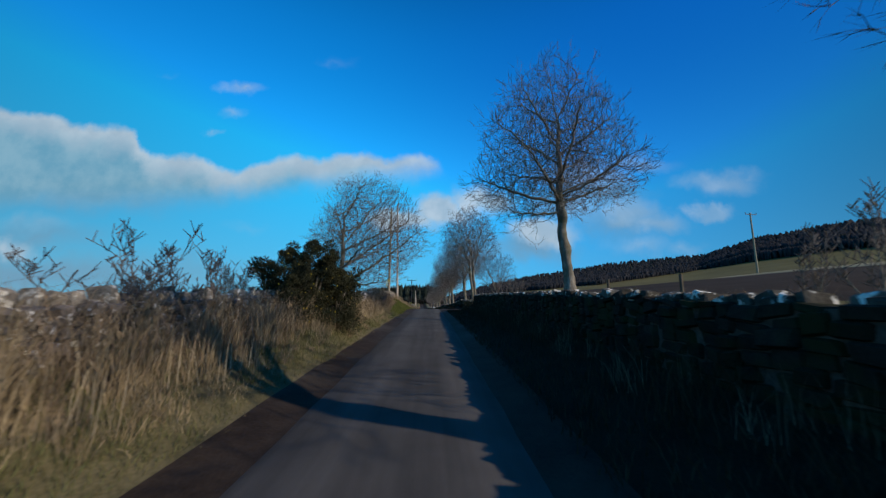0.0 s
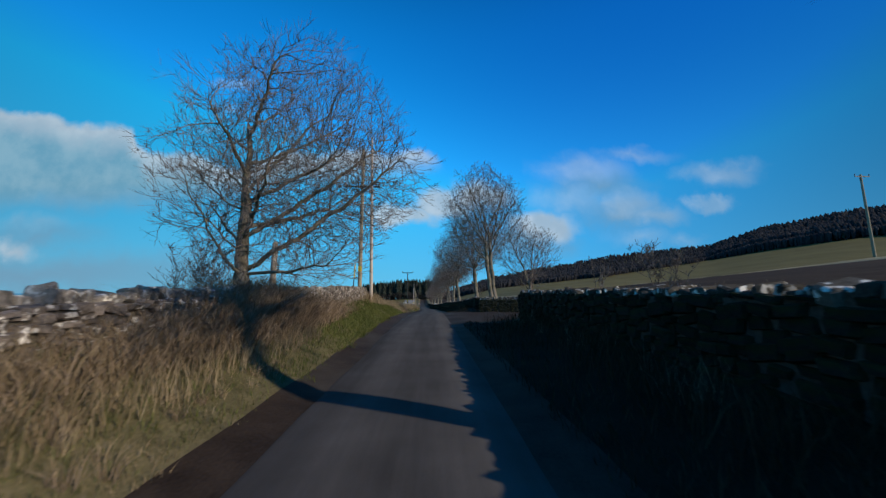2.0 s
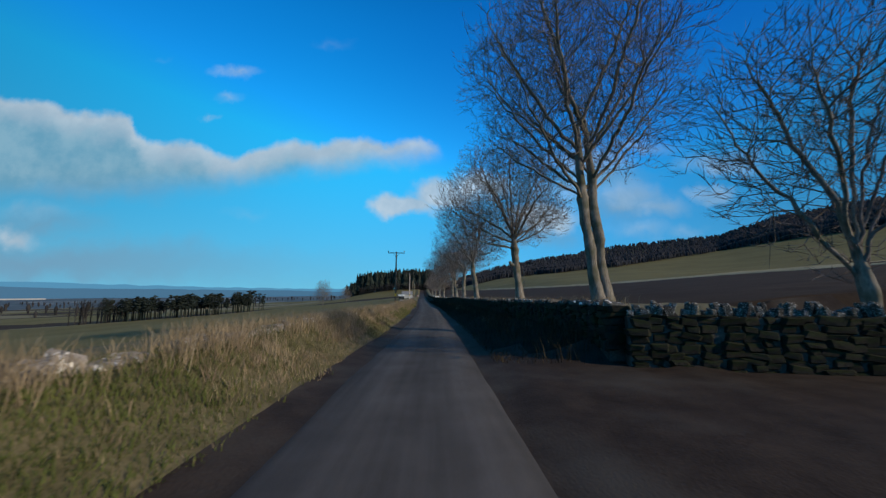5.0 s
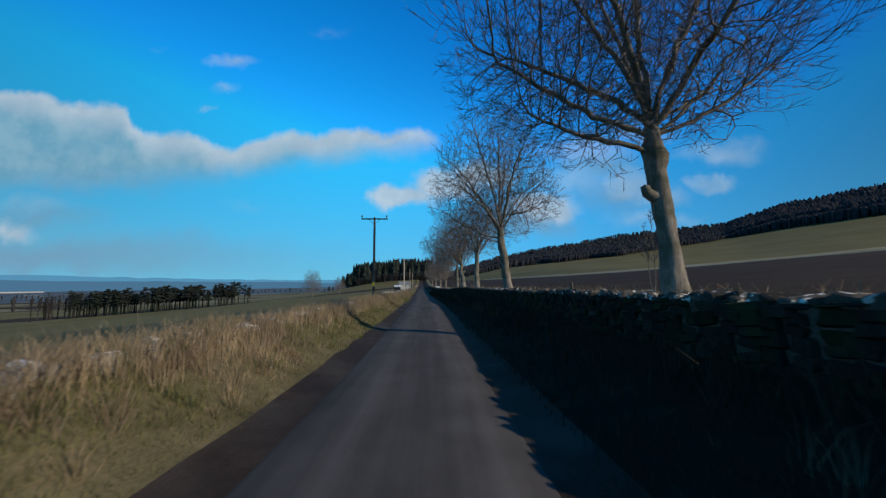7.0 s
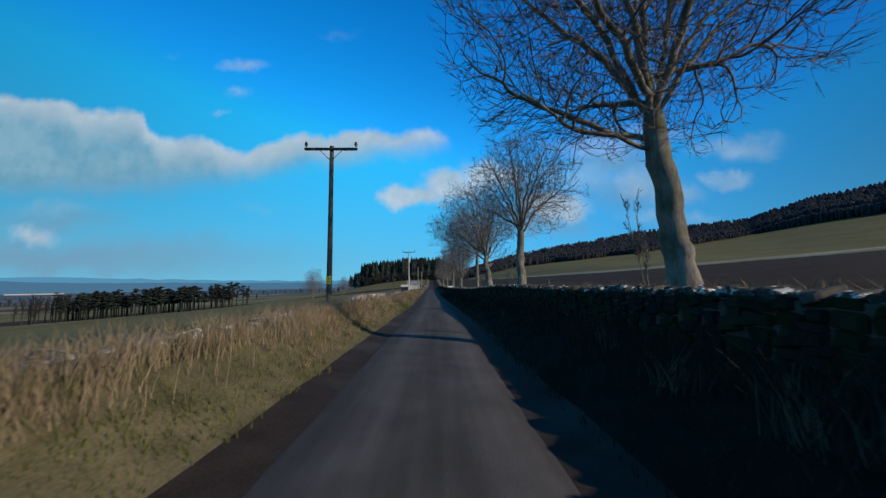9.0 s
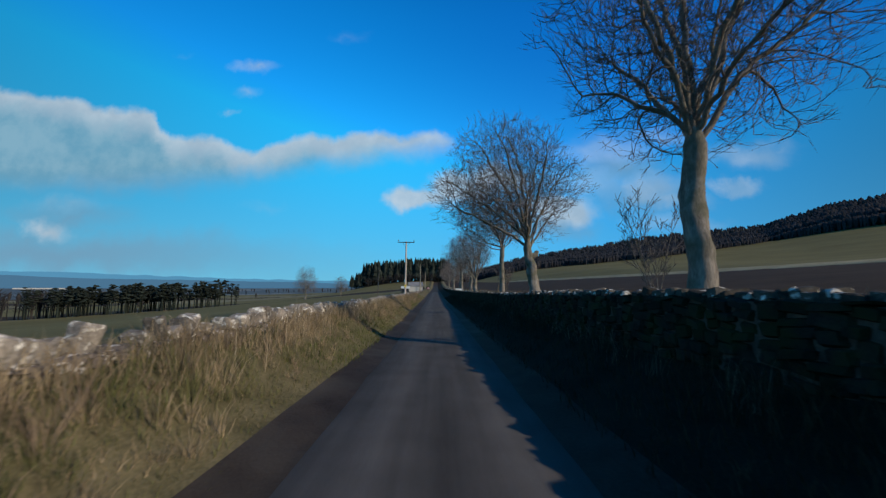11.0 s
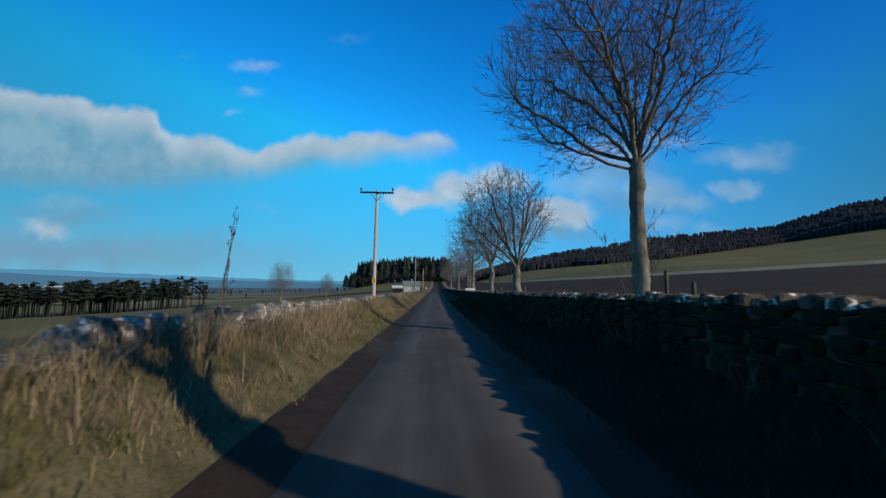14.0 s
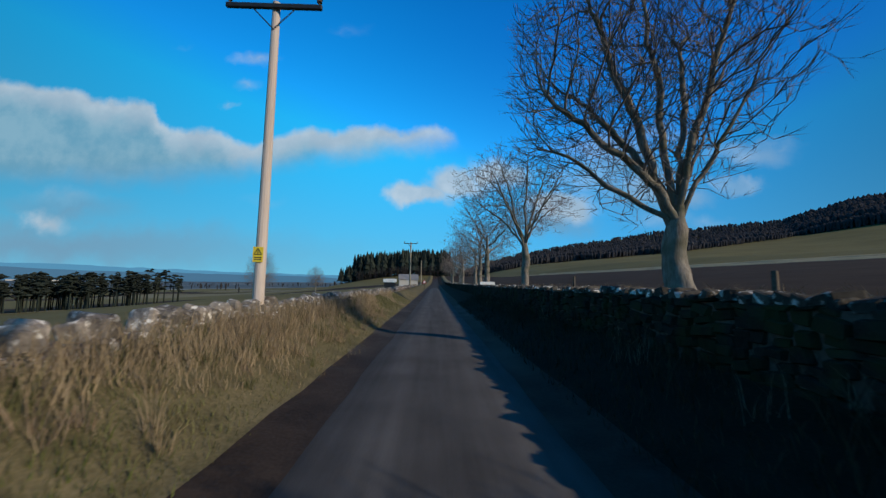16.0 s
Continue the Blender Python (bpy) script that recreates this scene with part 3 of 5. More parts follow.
        if thin and len(chain) > 4:
            chain = chain[:1] + chain[1:-1:2] + chain[-1:]
        radii = [min(R[origin] * 0.9, R[first] * 1.3)] + [R[c] for c in chain[1:]]
        big = R[first] > 0.035 and store is not None
        (store if big else twigs).add([V[c] for c in chain], radii, 9 if R[first] > 0.12 else 6 if R[first] > 0.05 else 4 if R[first] > 0.02 else 3)
    middle = Vector(hub)
    for i in range(n):
        if R[i] < 0.03 and par[i] >= 0 and rng.random() < (1.0 if not child[i] else 0.8) * twiggy:
            way = (V[i] - V[par[i]]).normalized() * 0.7 + (V[i] - middle).normalized() * 0.6
            for j in range(3 if not child[i] else 1):
                d = (way + Vector((rng.gauss(0, 0.42), rng.gauss(0, 0.42), rng.gauss(0.1, 0.36)))).normalized()
                L = rng.uniform(0.22, 0.62)
                m = V[i] + d * L * 0.5 + Vector((rng.gauss(0, 0.02), rng.gauss(0, 0.02), rng.gauss(0.01, 0.02)))
                o = len(twigs.v)
                side = d.cross(Vector((rng.gauss(0, 1), rng.gauss(0, 1), rng.gauss(0, 1)))).normalized() * 0.0066
                twigs.v += [V[i] - side, V[i] + side, m + side * 0.8, m - side * 0.8, V[i] + d * L]
                twigs.f += [(o, o + 1, o + 2, o + 3), (o + 3, o + 2, o + 4)]
                for _ in range(2):
                    e = m + (d + Vector((rng.gauss(0, 0.42), rng.gauss(0, 0.42), rng.gauss(0.12, 0.36)))).normalized() * L * rng.uniform(0.45, 0.85)
                    o = len(twigs.v)
                    side = d.cross(e - m).normalized() * 0.0055
                    twigs.v += [m - side, m + side, e]
                    twigs.f.append((o, o + 1, o + 2))
    for store in boughs:
        store.make("bough", BARK, root)
    for z0, bearing, length, r in stubs:
        a = radians(bearing)
        p0 = axis(z0, 0)
        out = Vector((math.cos(a), math.sin(a), 0))
        broken = Tubes()
        broken.add([p0 - out * 0.05, p0 + out * (trunk_r * 0.7), p0 + out * (trunk_r + length * 0.45) + Vector((0, 0, length * 0.3)), p0 + out * (trunk_r + length * 0.6) + Vector((0, 0, length * 0.85)), p0 + out * (trunk_r + length * 0.55) + Vector((0, 0, length))], [r * 1.5, r * 1.25, r, r * 0.85, r * 0.2], 10)
        broken.make("broken_bough", BARK, root)
    sides = 16
    for stem, line in enumerate(trunk_line):
        pts, radii = [], []
        for k in range(26):
            z = start_z * k / 26
            pts.append(axis(z, stem) + Vector((0, 0, -0.45 if k == 0 else 0)))
            s = z / fork
            radii.append(trunk_r * (1.4 if k == 0 else 1.0 + 0.38 * math.exp(-s * 12) - 0.2 * s))
        pts += [V[i] for i in line]
        radii += [min(R[i] * 1.05, trunk_r * 0.85) for i in line]
        tube = Tubes()
        tube.add(pts, radii, sides)
        burls = [(rng.uniform(0.25, 1.0) * fork, rng.uniform(0, 6.283), rng.uniform(0.12, 0.3), rng.uniform(0.14, 0.4)) for _ in range(7)]
        for i, v in enumerate(tube.v):
            c = pts[i // sides]
            e = v.xy - c.xy
            a = math.atan2(e.y, e.x)
            swell = 1 + 0.26 * noise.noise((v.x * 2.4, v.y * 2.4 + seed, v.z * 1.0)) + 0.16 * noise.noise((v.x * 7, v.y * 7, v.z * 3.5 + seed))
            for bz, ba, size, up in burls:
                turn = math.cos(a - ba)
                if turn > 0:
                    swell += up * turn ** 3 * math.exp(-((v.z - bz) / size) ** 2)
            v.xy = c.xy + e * swell
        tube.make("trunk", BARK, root)
    twigs.make("crown", TWIG, root)
    return root


def base(x, y):
    return (x, y, float(ground_z(x, y)) - 0.05)


made = []


def roadside_tree(x, y, height, fork, radius, trunk_r, seed, label="bare grey-barked roadside tree in winter without leaves", **more):
    made.append(tagged(bare_tree(base(x, y), height, fork, radius, trunk_r, seed, **more), label, "tree", "avenue of bare trees"))


roadside_tree(6.4, 0.4, 10.0, 2.6, 3.8, 0.27, 12, limbs=5, leader=0.1, skirt=0.0, points=800,
              main=((2.5, 180, 2.4, 7.5, -0.3), (2.6, 0, 2.6, 7.8, -0.3), (2.6, 270, 2.2, 7.4, -0.2), (2.6, 90, 2.4, 7.2, -0.2)))
roadside_tree(6.92, 16.3, 11.7, 4.2, 3.9, 0.25, 1, "bare grey-barked tree with a tall straight trunk and spreading low boughs", lean=-0.7, tilt=-0.35, taper=0.4, leader=0.9, wide=0.3, skirt=0.05, limbs=13, points=2900,
              main=((4.2, 186, 3.0, 3.4, 0.7), (4.6, 176, 4.5, 5.4, 0.4), (4.6, 4, 4.0, 5.9, 0.3), (5.0, 340, 3.0, 6.6, 0.2)))
roadside_tree(-6.0, 30.0, 11.4, 2.9, 4.6, 0.3, 2, "broad bare tree behind the wall with long low boughs", tilt=-0.45, lean=1.7, taper=0.2, leader=0.85, wide=0.42, skirt=0.12, limbs=11, points=3400,
              main=((2.4, 352, 6.0, 6.2, 0.2), (2.0, 338, 4.2, 1.3, 0.4), (2.9, 188, 4.6, 3.0, 0.3), (5.2, 30, 3.2, 9.6, -0.1), (5.4, 170, 4.0, 7.7, 0.0), (3.6, 8, 5.2, 7.6, 0.0), (2.2, 230, 4.0, 1.9, 0.4)))
roadside_tree(7.9, 52.3, 13.9, 4.1, 4.6, 0.21, 3, "tall twin-stemmed bare roadside tree with a narrow fan crown", stems=2, limbs=16, leader=0.42, wide=0.5, skirt=-0.05, lean=-1.0, tilt=-0.5, taper=0.3, points=2900,
              main=((4.4, 180, 4.6, 8.8, 0.0), (4.4, 0, 3.6, 8.4, 0.0), (4.2, 170, 3.4, 6.2, 0.2)))
roadside_tree(9.85, 45.7, 7.3, 2.0, 2.45, 0.14, 4, "small bare vase-shaped tree beside the field entrance", lean=-0.4, limbs=4, leader=0.1, wide=0.6, skirt=0.0, tilt=-0.1, points=800,
              main=((1.9, 178, 3.0, 4.2, -0.1), (1.9, 2, 3.0, 5.5, -0.2), (2.0, 170, 1.7, 6.4, -0.3), (2.0, 20, 0.9, 7.2, -0.3), (2.1, 345, 1.9, 6.3, -0.3)))
roadside_tree(8.1, 64.5, 11.8, 4.0, 4.5, 0.28, 5, "broad bare roadside tree with a crooked knobbly trunk", lean=-1.1, tilt=-0.35, leader=0.15, limbs=7, wide=0.36, skirt=0.0, points=3200, stubs=((2.6, 190, 0.3, 0.13),),
              main=((3.8, 184, 3.6, 4.5, 0.3), (4.2, 178, 5.5, 6.4, 0.2), (4.4, 160, 3.4, 10.6, -0.3), (4.4, 90, 0.6, 11.4, -0.2), (4.3, 2, 5.3, 7.6, 0.2), (4.4, 20, 3.8, 10.2, -0.2), (4.2, 350, 4.4, 5.6, 0.3)))
roadside_tree(7.15, 78.0, 11.6, 3.7, 4.0, 0.27, 6, "bare roadside tree with a thick knobbly trunk and drooping low boughs", lean=-0.9, tilt=-0.4, skirt=0.05, leader=0.3, limbs=7, wide=0.4, points=2600,
              main=((3.3, 182, 3.9, 3.2, 0.7), (3.5, 172, 4.6, 4.7, 0.4), (3.8, 186, 3.4, 8.4, -0.3), (4.2, 95, 0.6, 11.2, 0), (4.2, 5, 3.6, 7.4, -0.4), (5.0, 352, 3.4, 5.0, 0.3), (4.0, 20, 2.6, 10.2, -0.3)))
roadside_tree(7.5, 93.0, 9.9, 3.6, 3.1, 0.25, 7, skirt=0.0, lean=0.2, leader=0.3, limbs=12, wide=0.48, points=2000)
roadside_tree(7.78, 106.8, 10.5, 3.1, 4.2, 0.3, 8, "broad bare roadside tree with a thick forked trunk", lean=-1.6, tilt=-0.36, leader=0.1, limbs=6, wide=0.44, skirt=-0.06, points=3000, stubs=((2.5, 2, 0.34, 0.15),),
              main=((3.3, 178, 5.6, 5.5, 0.1), (3.6, 172, 5.8, 7.5, -0.2), (3.2, 150, 1.0, 10.2, -0.5), (3.2, 30, 1.6, 9.6, -0.3), (2.9, 2, 3.2, 7.8, -0.3), (3.1, 15, 4.2, 5.7, 0.0), (3.2, 190, 3.4, 9.3, -0.4)))
roadside_tree(8.0, 118.5, 10.5, 4.2, 3.5, 0.235, 9, "bare roadside tree with a thick upright trunk and crowded boughs", lean=-0.9, tilt=0.0, leader=0.25, limbs=9, wide=0.46, skirt=-0.08, points=2500,
              main=((4.3, 180, 4.0, 4.9, 0.6), (4.4, 172, 4.4, 6.4, 0.2), (4.4, 165, 2.6, 9.4, -0.3), (4.3, 4, 3.3, 6.2, 0.2), (4.4, 10, 2.2, 9.2, -0.3), (4.3, 90, 0.5, 10.2, 0)))
roadside_tree(6.75, 129.2, 7.7, 1.8, 2.6, 0.26, 10, "stout bare roadside tree forking low into heavy crooked limbs", lean=-0.8, tilt=-0.05, limbs=3, leader=0.05, wide=0.55, skirt=-0.05, points=1700,
              main=((1.7, 178, 2.2, 7.3, -0.2), (1.9, 186, 3.4, 4.4, -0.2), (1.9, 172, 3.0, 3.5, -0.1), (1.9, 150, 0.6, 7.4, -0.3), (1.8, 3, 2.7, 5.8, -0.5), (1.9, 20, 1.3, 6.8, -0.4), (1.8, 345, 2.6, 4.6, -0.3)))
roadside_tree(7.75, 146.0, 9.8, 2.7, 4.0, 0.26, 11, lean=-0.7, leader=0.15, limbs=12, wide=0.5, skirt=-0.08, points=1300, twiggy=0.7)
for i, y in enumerate((160, 171, 182, 194, 207, 221, 236, 252, 270)):
    place = base(7.2 + (i % 3) * 0.6, y)
    if i < 2:
        far_made = far_made if i else []
        far_made.append(tagged(bare_tree(place, 10.6 - i, 3.0 - 0.5 * i, 4.6, 0.28, 50 + i, points=330), "bare grey-barked roadside tree in winter without leaves", "tree", "avenue of bare trees"))
    else:
        copy_thing(far_made[i % 2], pose(*place, 0, 0, 70 * i + 30))

# ---- drystone walls ----
rng = random.Random(77)


def stone_mesh(seed, mat):
    r = random.Random(seed)
    bm = bmesh.new()
    bmesh.ops.create_cube(bm, size=1)
    for v in bm.verts:
        v.co += Vector((r.uniform(-0.14, 0.14), r.uniform(-0.05, 0.05), r.uniform(-0.12, 0.12)))
    bmesh.ops.bevel(bm, geom=list(bm.edges), offset=0.13, segments=1, affect="EDGES")
    me = bpy.data.meshes.new("stone")
    bm.to_mesh(me)
    bm.free()
    me.materials.append(mat)
    return me


STONES = [stone_mesh(i, STONE) for i in range(10)]
SHADESTONES = [stone_mesh(20 + i, SHADESTONE) for i in range(10)]
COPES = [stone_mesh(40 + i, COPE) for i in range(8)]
SHADECOPES = [stone_mesh(60 + i, SHADECOPE) for i in range(8)]
def plain_stone(seed):
    r = random.Random(seed)
    co = [Vector((x + r.uniform(-0.1, 0.1), y, z + r.uniform(-0.1, 0.1))) for x in (-0.45, 0.45) for y in (-0.48, 0.48) for z in (-0.45, 0.45)]
    return co, [(0, 1, 3, 2), (4, 6, 7, 5), (0, 4, 5, 1), (2, 3, 7, 6), (1, 5, 7, 3), (0, 2, 6, 4)]


STONE_DATA = {m.name: ([v.co.copy() for v in m.vertices], [tuple(p.vertices) for p in m.polygons]) for m in STONES + SHADESTONES + COPES + SHADECOPES}
STONE_DATA.update({m.name + " plain": plain_stone(i) for i, m in enumerate(STONES + SHADESTONES + COPES + SHADECOPES)})


def drystone_wall(name, label, line, foot, top, thick, singles, pool, cap, step=0.36, cope=0.26, gaps=0.06, slab=(0.06, 0.16, 0.5, 1.6, 0.22, 0.6)):
    """A wall along line, a list of (x, y). foot and top are heights at a place; stones inside the stretch `singles` (from, to metres along) are pieces of their own."""
    dist = [0.0]
    for a, b in zip(line, line[1:]):
        dist.append(dist[-1] + math.dist(a, b))
    total = dist[-1]

    def at(d):
        d = min(max(d, 0.0), total)
        i = max(0, min(len(line) - 2, next((k for k in range(len(dist) - 1) if dist[k + 1] >= d), 0)))
        s = (d - dist[i]) / (dist[i + 1] - dist[i])
        x, y = line[i][0] + s * (line[i + 1][0] - line[i][0]), line[i][1] + s * (line[i + 1][1] - line[i][1])
        return x, y, math.atan2(line[i + 1][1] - line[i][1], line[i + 1][0] - line[i][0])

    heart, hf = [], []
    n = max(2, int(total / 0.8))
    for k in range(n + 1):
        x, y, a = at(total * k / n)
        nx, ny = -math.sin(a), math.cos(a)
        lo, hi = foot(x, y) - 0.3, top(x, y) - cope - 0.03
        w = thick * 0.36
        heart += [(x - nx * w, y - ny * w, lo), (x - nx * w, y - ny * w, hi), (x + nx * w, y + ny * w, hi), (x + nx * w, y + ny * w, lo)]
    for k in range(n):
        for j in range(3):
            q = 4 * k + j
            hf.append((q, q + 1, q + 5, q + 4))
    hf += [(0, 1, 2, 3), (4 * n + 3, 4 * n + 2, 4 * n + 1, 4 * n)]
    body = mesh_object(name, heart, hf, CORE)
    tagged(body, label, "stone wall", kind="structure")
    count = 0
    rest = {"stone": ([], [], pool[0].materials[0]), "coping_stone": ([], [], cap[0].materials[0])}

    def lay(kind, pool, m, d):
        nonlocal count
        me = rng.choice(pool)
        if singles[0] < d < singles[1] and count < 290:
            ob = new(kind, me)
            ob.parent = body
            ob.matrix_world = m
            count += 1
            return
        vs, fs, mat = rest[kind]
        o = len(vs)
        co, faces = STONE_DATA[me.name] if -3 < m.translation.y < 136 else STONE_DATA[me.name + " plain"]
        vs.extend(tuple(m @ c) for c in co)
        fs.extend(tuple(o + i for i in f) for f in faces)

    d = 0.0
    while d < total:
        x, y, a = at(d)
        z, hi = foot(x, y) - 0.05, top(x, y) - cope
        width = step * rng.uniform(0.75, 1.25)
        while z < hi - 0.03:
            h = min(hi - z, rng.uniform(0.05, 0.14) if step < 0.3 else rng.uniform(0.10, 0.2))
            w = width * rng.uniform(0.65, 1.3)
            t = thick * rng.uniform(0.86, 1.1)
            jx = rng.uniform(-0.08, 0.08)
            m = Matrix.Translation((x + math.cos(a) * jx, y + math.sin(a) * jx, z + h / 2)) @ Euler((rng.uniform(-0.1, 0.1), rng.uniform(-0.2, 0.2), a + rng.uniform(-0.12, 0.12))).to_matrix().to_4x4() @ Matrix.Diagonal((w, t, h * 1.02, 1))
            lay("stone", pool, m, d)
            z += h
        d += width * 0.92
    d = 0.05
    while d < total:
        x, y, a = at(d)
        hi = top(x, y) - cope - 0.04
        w, h = rng.uniform(slab[0], slab[1]), cope * rng.uniform(slab[2], slab[3])
        if rng.random() > gaps:
            side = rng.uniform(-0.12, 0.12) * thick
            m = Matrix.Translation((x - math.sin(a) * side, y + math.cos(a) * side, hi + h / 2)) @ Euler((rng.uniform(-0.2, 0.2), rng.uniform(-0.4, 0.4), a + rng.uniform(-0.2, 0.2))).to_matrix().to_4x4() @ Matrix.Diagonal((w, thick * rng.uniform(slab[4], slab[5]), h, 1))
            lay("coping_stone", cap, m, d)
        d += w * 0.95
    for kind, (vs, fs, mat) in rest.items():
        if vs:
            ob = mesh_object(kind, vs, fs, mat, body)
            tagged(ob, kind="stuff")
    return body


def rel(y, table):
    return float(road_z(y) + np.interp(y, table[0], table[1]))


LEFT_TOP = ((-20, 10, 24, 31, 35.8, 37, 44, 60, 84, 88, 130, 250), (1.4, 1.43, 1.48, 1.58, 1.66, 0.98, 0.82, 0.82, 0.86, 1.08, 1.07, 1.02))
RIGHT_TOP = ((-20, 20, 30, 47, 60, 82, 92, 100, 108, 130, 250), (1.5, 1.5, 1.42, 1.36, 1.42, 1.42, 1.56, 1.54, 1.44, 1.44, 1.36))


def wall_line(table, y0, y1, step=2.0):
    n = max(1, int((y1 - y0) / step))
    ys_ = [y0 + (y1 - y0) * k / n for k in range(n + 1)]
    return [(float(road_x(y) + np.interp(y, *table)), y) for y in ys_]


WEST, EAST = ((-20, 36, 60, 95, 250), (-3.63, -3.6, -3.45, -3.75, -3.7)), ((-20, 24, 30, 47, 80, 95, 250), (3.6, 3.65, 3.9, 4.1, 4.1, 3.65, 3.6))
drystone_wall("wall_west_1", "rough grey drystone wall with lichen-spotted stones", wall_line(WEST, -14, 36), lambda x, y: float(road_z(y)) + 0.5, lambda x, y: rel(y, LEFT_TOP), 0.5, (41, 50), STONES, COPES, 0.17, 0.15)
drystone_wall("wall_west_2", "low drystone wall overgrown with dry grass", wall_line(WEST, 36.05, 190), lambda x, y: float(road_z(y)) + 0.5, lambda x, y: rel(y, LEFT_TOP), 0.42, (76, 98), STONES, COPES, 0.22, 0.25, 0.2, (0.08, 0.24, 0.65, 1.3, 0.5, 0.9))
drystone_wall("wall_east_1", "shaded drystone wall with uneven upright coping", wall_line(EAST, -14, 30), lambda x, y: float(road_z(y)) + 0.4, lambda x, y: rel(y, RIGHT_TOP), 0.5, (30, 44), SHADESTONES, SHADECOPES, 0.34, 0.13, 0.06, (0.08, 0.26, 0.7, 1.3, 0.4, 0.9))
drystone_wall("wall_east_2", "drystone wall splayed round the field entrance", [(4.7, 30.05), (6.3, 31.3), (9, 34), (12, 37.2), (14, 39.3)], lambda x, y: float(ground_z(x - 0.5, y + 0.5)) - 0.1, lambda x, y: float(road_z(y)) + 1.2, 0.5, (0, 0), SHADESTONES, SHADECOPES, 0.34, 0.2)
drystone_wall("wall_east_3", "drystone wall beside the field entrance with upright coping", [(12.7, 44.5), (8.5, 45.8), (5.5, 46.8)], lambda x, y: float(road_z(y)) - 0.05, lambda x, y: float(road_z(y)) + 1.25, 0.5, (0, 9), SHADESTONES, SHADECOPES, 0.34, 0.2)
drystone_wall("wall_east_4", "long shaded drystone wall below the avenue of trees", wall_line(EAST, 47, 250), lambda x, y: float(road_z(y)) + 0.35, lambda x, y: rel(y, RIGHT_TOP), 0.5, (60, 76), SHADESTONES, SHADECOPES, 0.34, 0.14, 0.06, (0.08, 0.26, 0.7, 1.3, 0.4, 0.9))


# ---- grass, reeds, bracken ----
def blades(name, label, mat, spots, width):
    """One mesh of thin bent blades. spots: x, y, z, height, lean direction, lean."""
    v, f = [], []
    for x, y, z, h, a, lean in spots:
        w = width * (0.6 + 0.8 * abs(math.sin(x * 91.7 + y * 37.1)))
        c, s_ = math.cos(a), math.sin(a)
        b = (a * 7.3) % 6.283
        px, py = math.cos(b) * w, math.sin(b) * w
        o = len(v)
        mx, my = x + c * lean * h * 0.35, y + s_ * lean * h * 0.35
        v += [(x - px, y - py, z), (x + px, y + py, z), (mx - px * 0.7, my - py * 0.7, z + h * 0.6), (mx + px * 0.7, my + py * 0.7, z + h * 0.6), (x + c * lean * h, y + s_ * lean * h, z + h)]
        f += [(o, o + 1, o + 3, o + 2), (o + 2, o + 3, o + 4)]
    return tagged(mesh_object(name, v, f, mat), label, "grass", kind="stuff")


def lawn(y):
    """1 where the verge is short and green, 0 where it is rank and dry."""
    return float(np.interp(y, (19, 25, 42, 47, 63, 66, 76, 79, 91, 94, 100, 103, 117, 119, 123, 125), (0, 1, 1, 0, 0, 0.9, 0.9, 0, 0, 0.95, 0.95, 0, 0, 0.6, 0.6, 0)))


rng = random.Random(5)
dry, green, short_dry = [], [], []
for i in range(160000):
    y = rng.uniform(-4, 150) if i % 4 else rng.uniform(-2, 60)
    u = -1.9 + 0.28 * noise.noise((0, y * 0.9, 2)) + 0.16 * noise.noise((0, y * 4.0, 6)) - 1.8 * rng.random() ** 0.8
    x = float(road_x(y)) + u
    z = float(ground_z(x, y)) - 0.02
    patch = noise.noise((x * 0.7, y * 0.3, 5)) + 0.5 * noise.noise((x * 2.2, y * 2.2, 9))
    rank = min(1.0, max(0.0, (-u - 1.9) / 1.2))
    a = rng.uniform(0, 6.283)
    if rng.random() < lawn(y) and -u < (3.3 if y < 60 else 2.7 + 0.3 * patch):
        short_dry.append((x, y, z, rng.uniform(0.05, 0.13), a, rng.uniform(0.1, 0.6)))
    elif patch + 0.45 * rank + rng.uniform(-0.25, 0.25) > 0.4:
        h = (0.09 + 0.27 * rank ** 2 * (0.6 + 0.9 * max(0.0, patch))) * rng.uniform(0.6, 1.35)
        dry.append((x, y, z, h, a if rng.random() < 0.7 else 2.6 + rng.uniform(-0.7, 0.7), rng.uniform(0.1, 1.0)))
    else:
        green.append((x, y, z, rng.uniform(0.06, 0.16) * (0.7 + 0.4 * rank) * (0.45 if u > -2.02 else 1), a, rng.uniform(0.2, 0.8)))
blades("dry_grass", "pale dry winter grass on the bank beside the wall", STRAW, dry, 0.0036)
for i in range(22000):
    y = rng.gauss(34, 5)
    u = -1.95 - 1.4 * rng.random()
    x = float(road_x(y)) + u
    if rng.random() < lawn(y):
        short_dry.append((x, y, float(ground_z(x, y)) - 0.02, rng.uniform(0.05, 0.12), rng.uniform(0, 6.283), rng.uniform(0.3, 1.0)))
blades("lawn_grass", "close green turf on the bank by the poles", LAWN, short_dry, 0.0055)
blades("green_grass", "short green turf on the bank beside the lane", GREEN, green, 0.0036)
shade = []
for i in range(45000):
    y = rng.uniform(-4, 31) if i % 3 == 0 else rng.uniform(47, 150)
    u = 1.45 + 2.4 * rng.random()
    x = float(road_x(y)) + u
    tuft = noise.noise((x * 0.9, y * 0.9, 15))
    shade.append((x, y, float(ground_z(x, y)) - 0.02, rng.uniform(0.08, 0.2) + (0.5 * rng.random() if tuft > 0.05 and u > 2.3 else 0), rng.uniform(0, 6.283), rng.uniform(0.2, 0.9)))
# both sets of blades take the grass colour with shade painted in
blades("shaded_grass", "dull rough grass on the shaded bank below the wall", SHADEGRASS, shade[::3], 0.006)
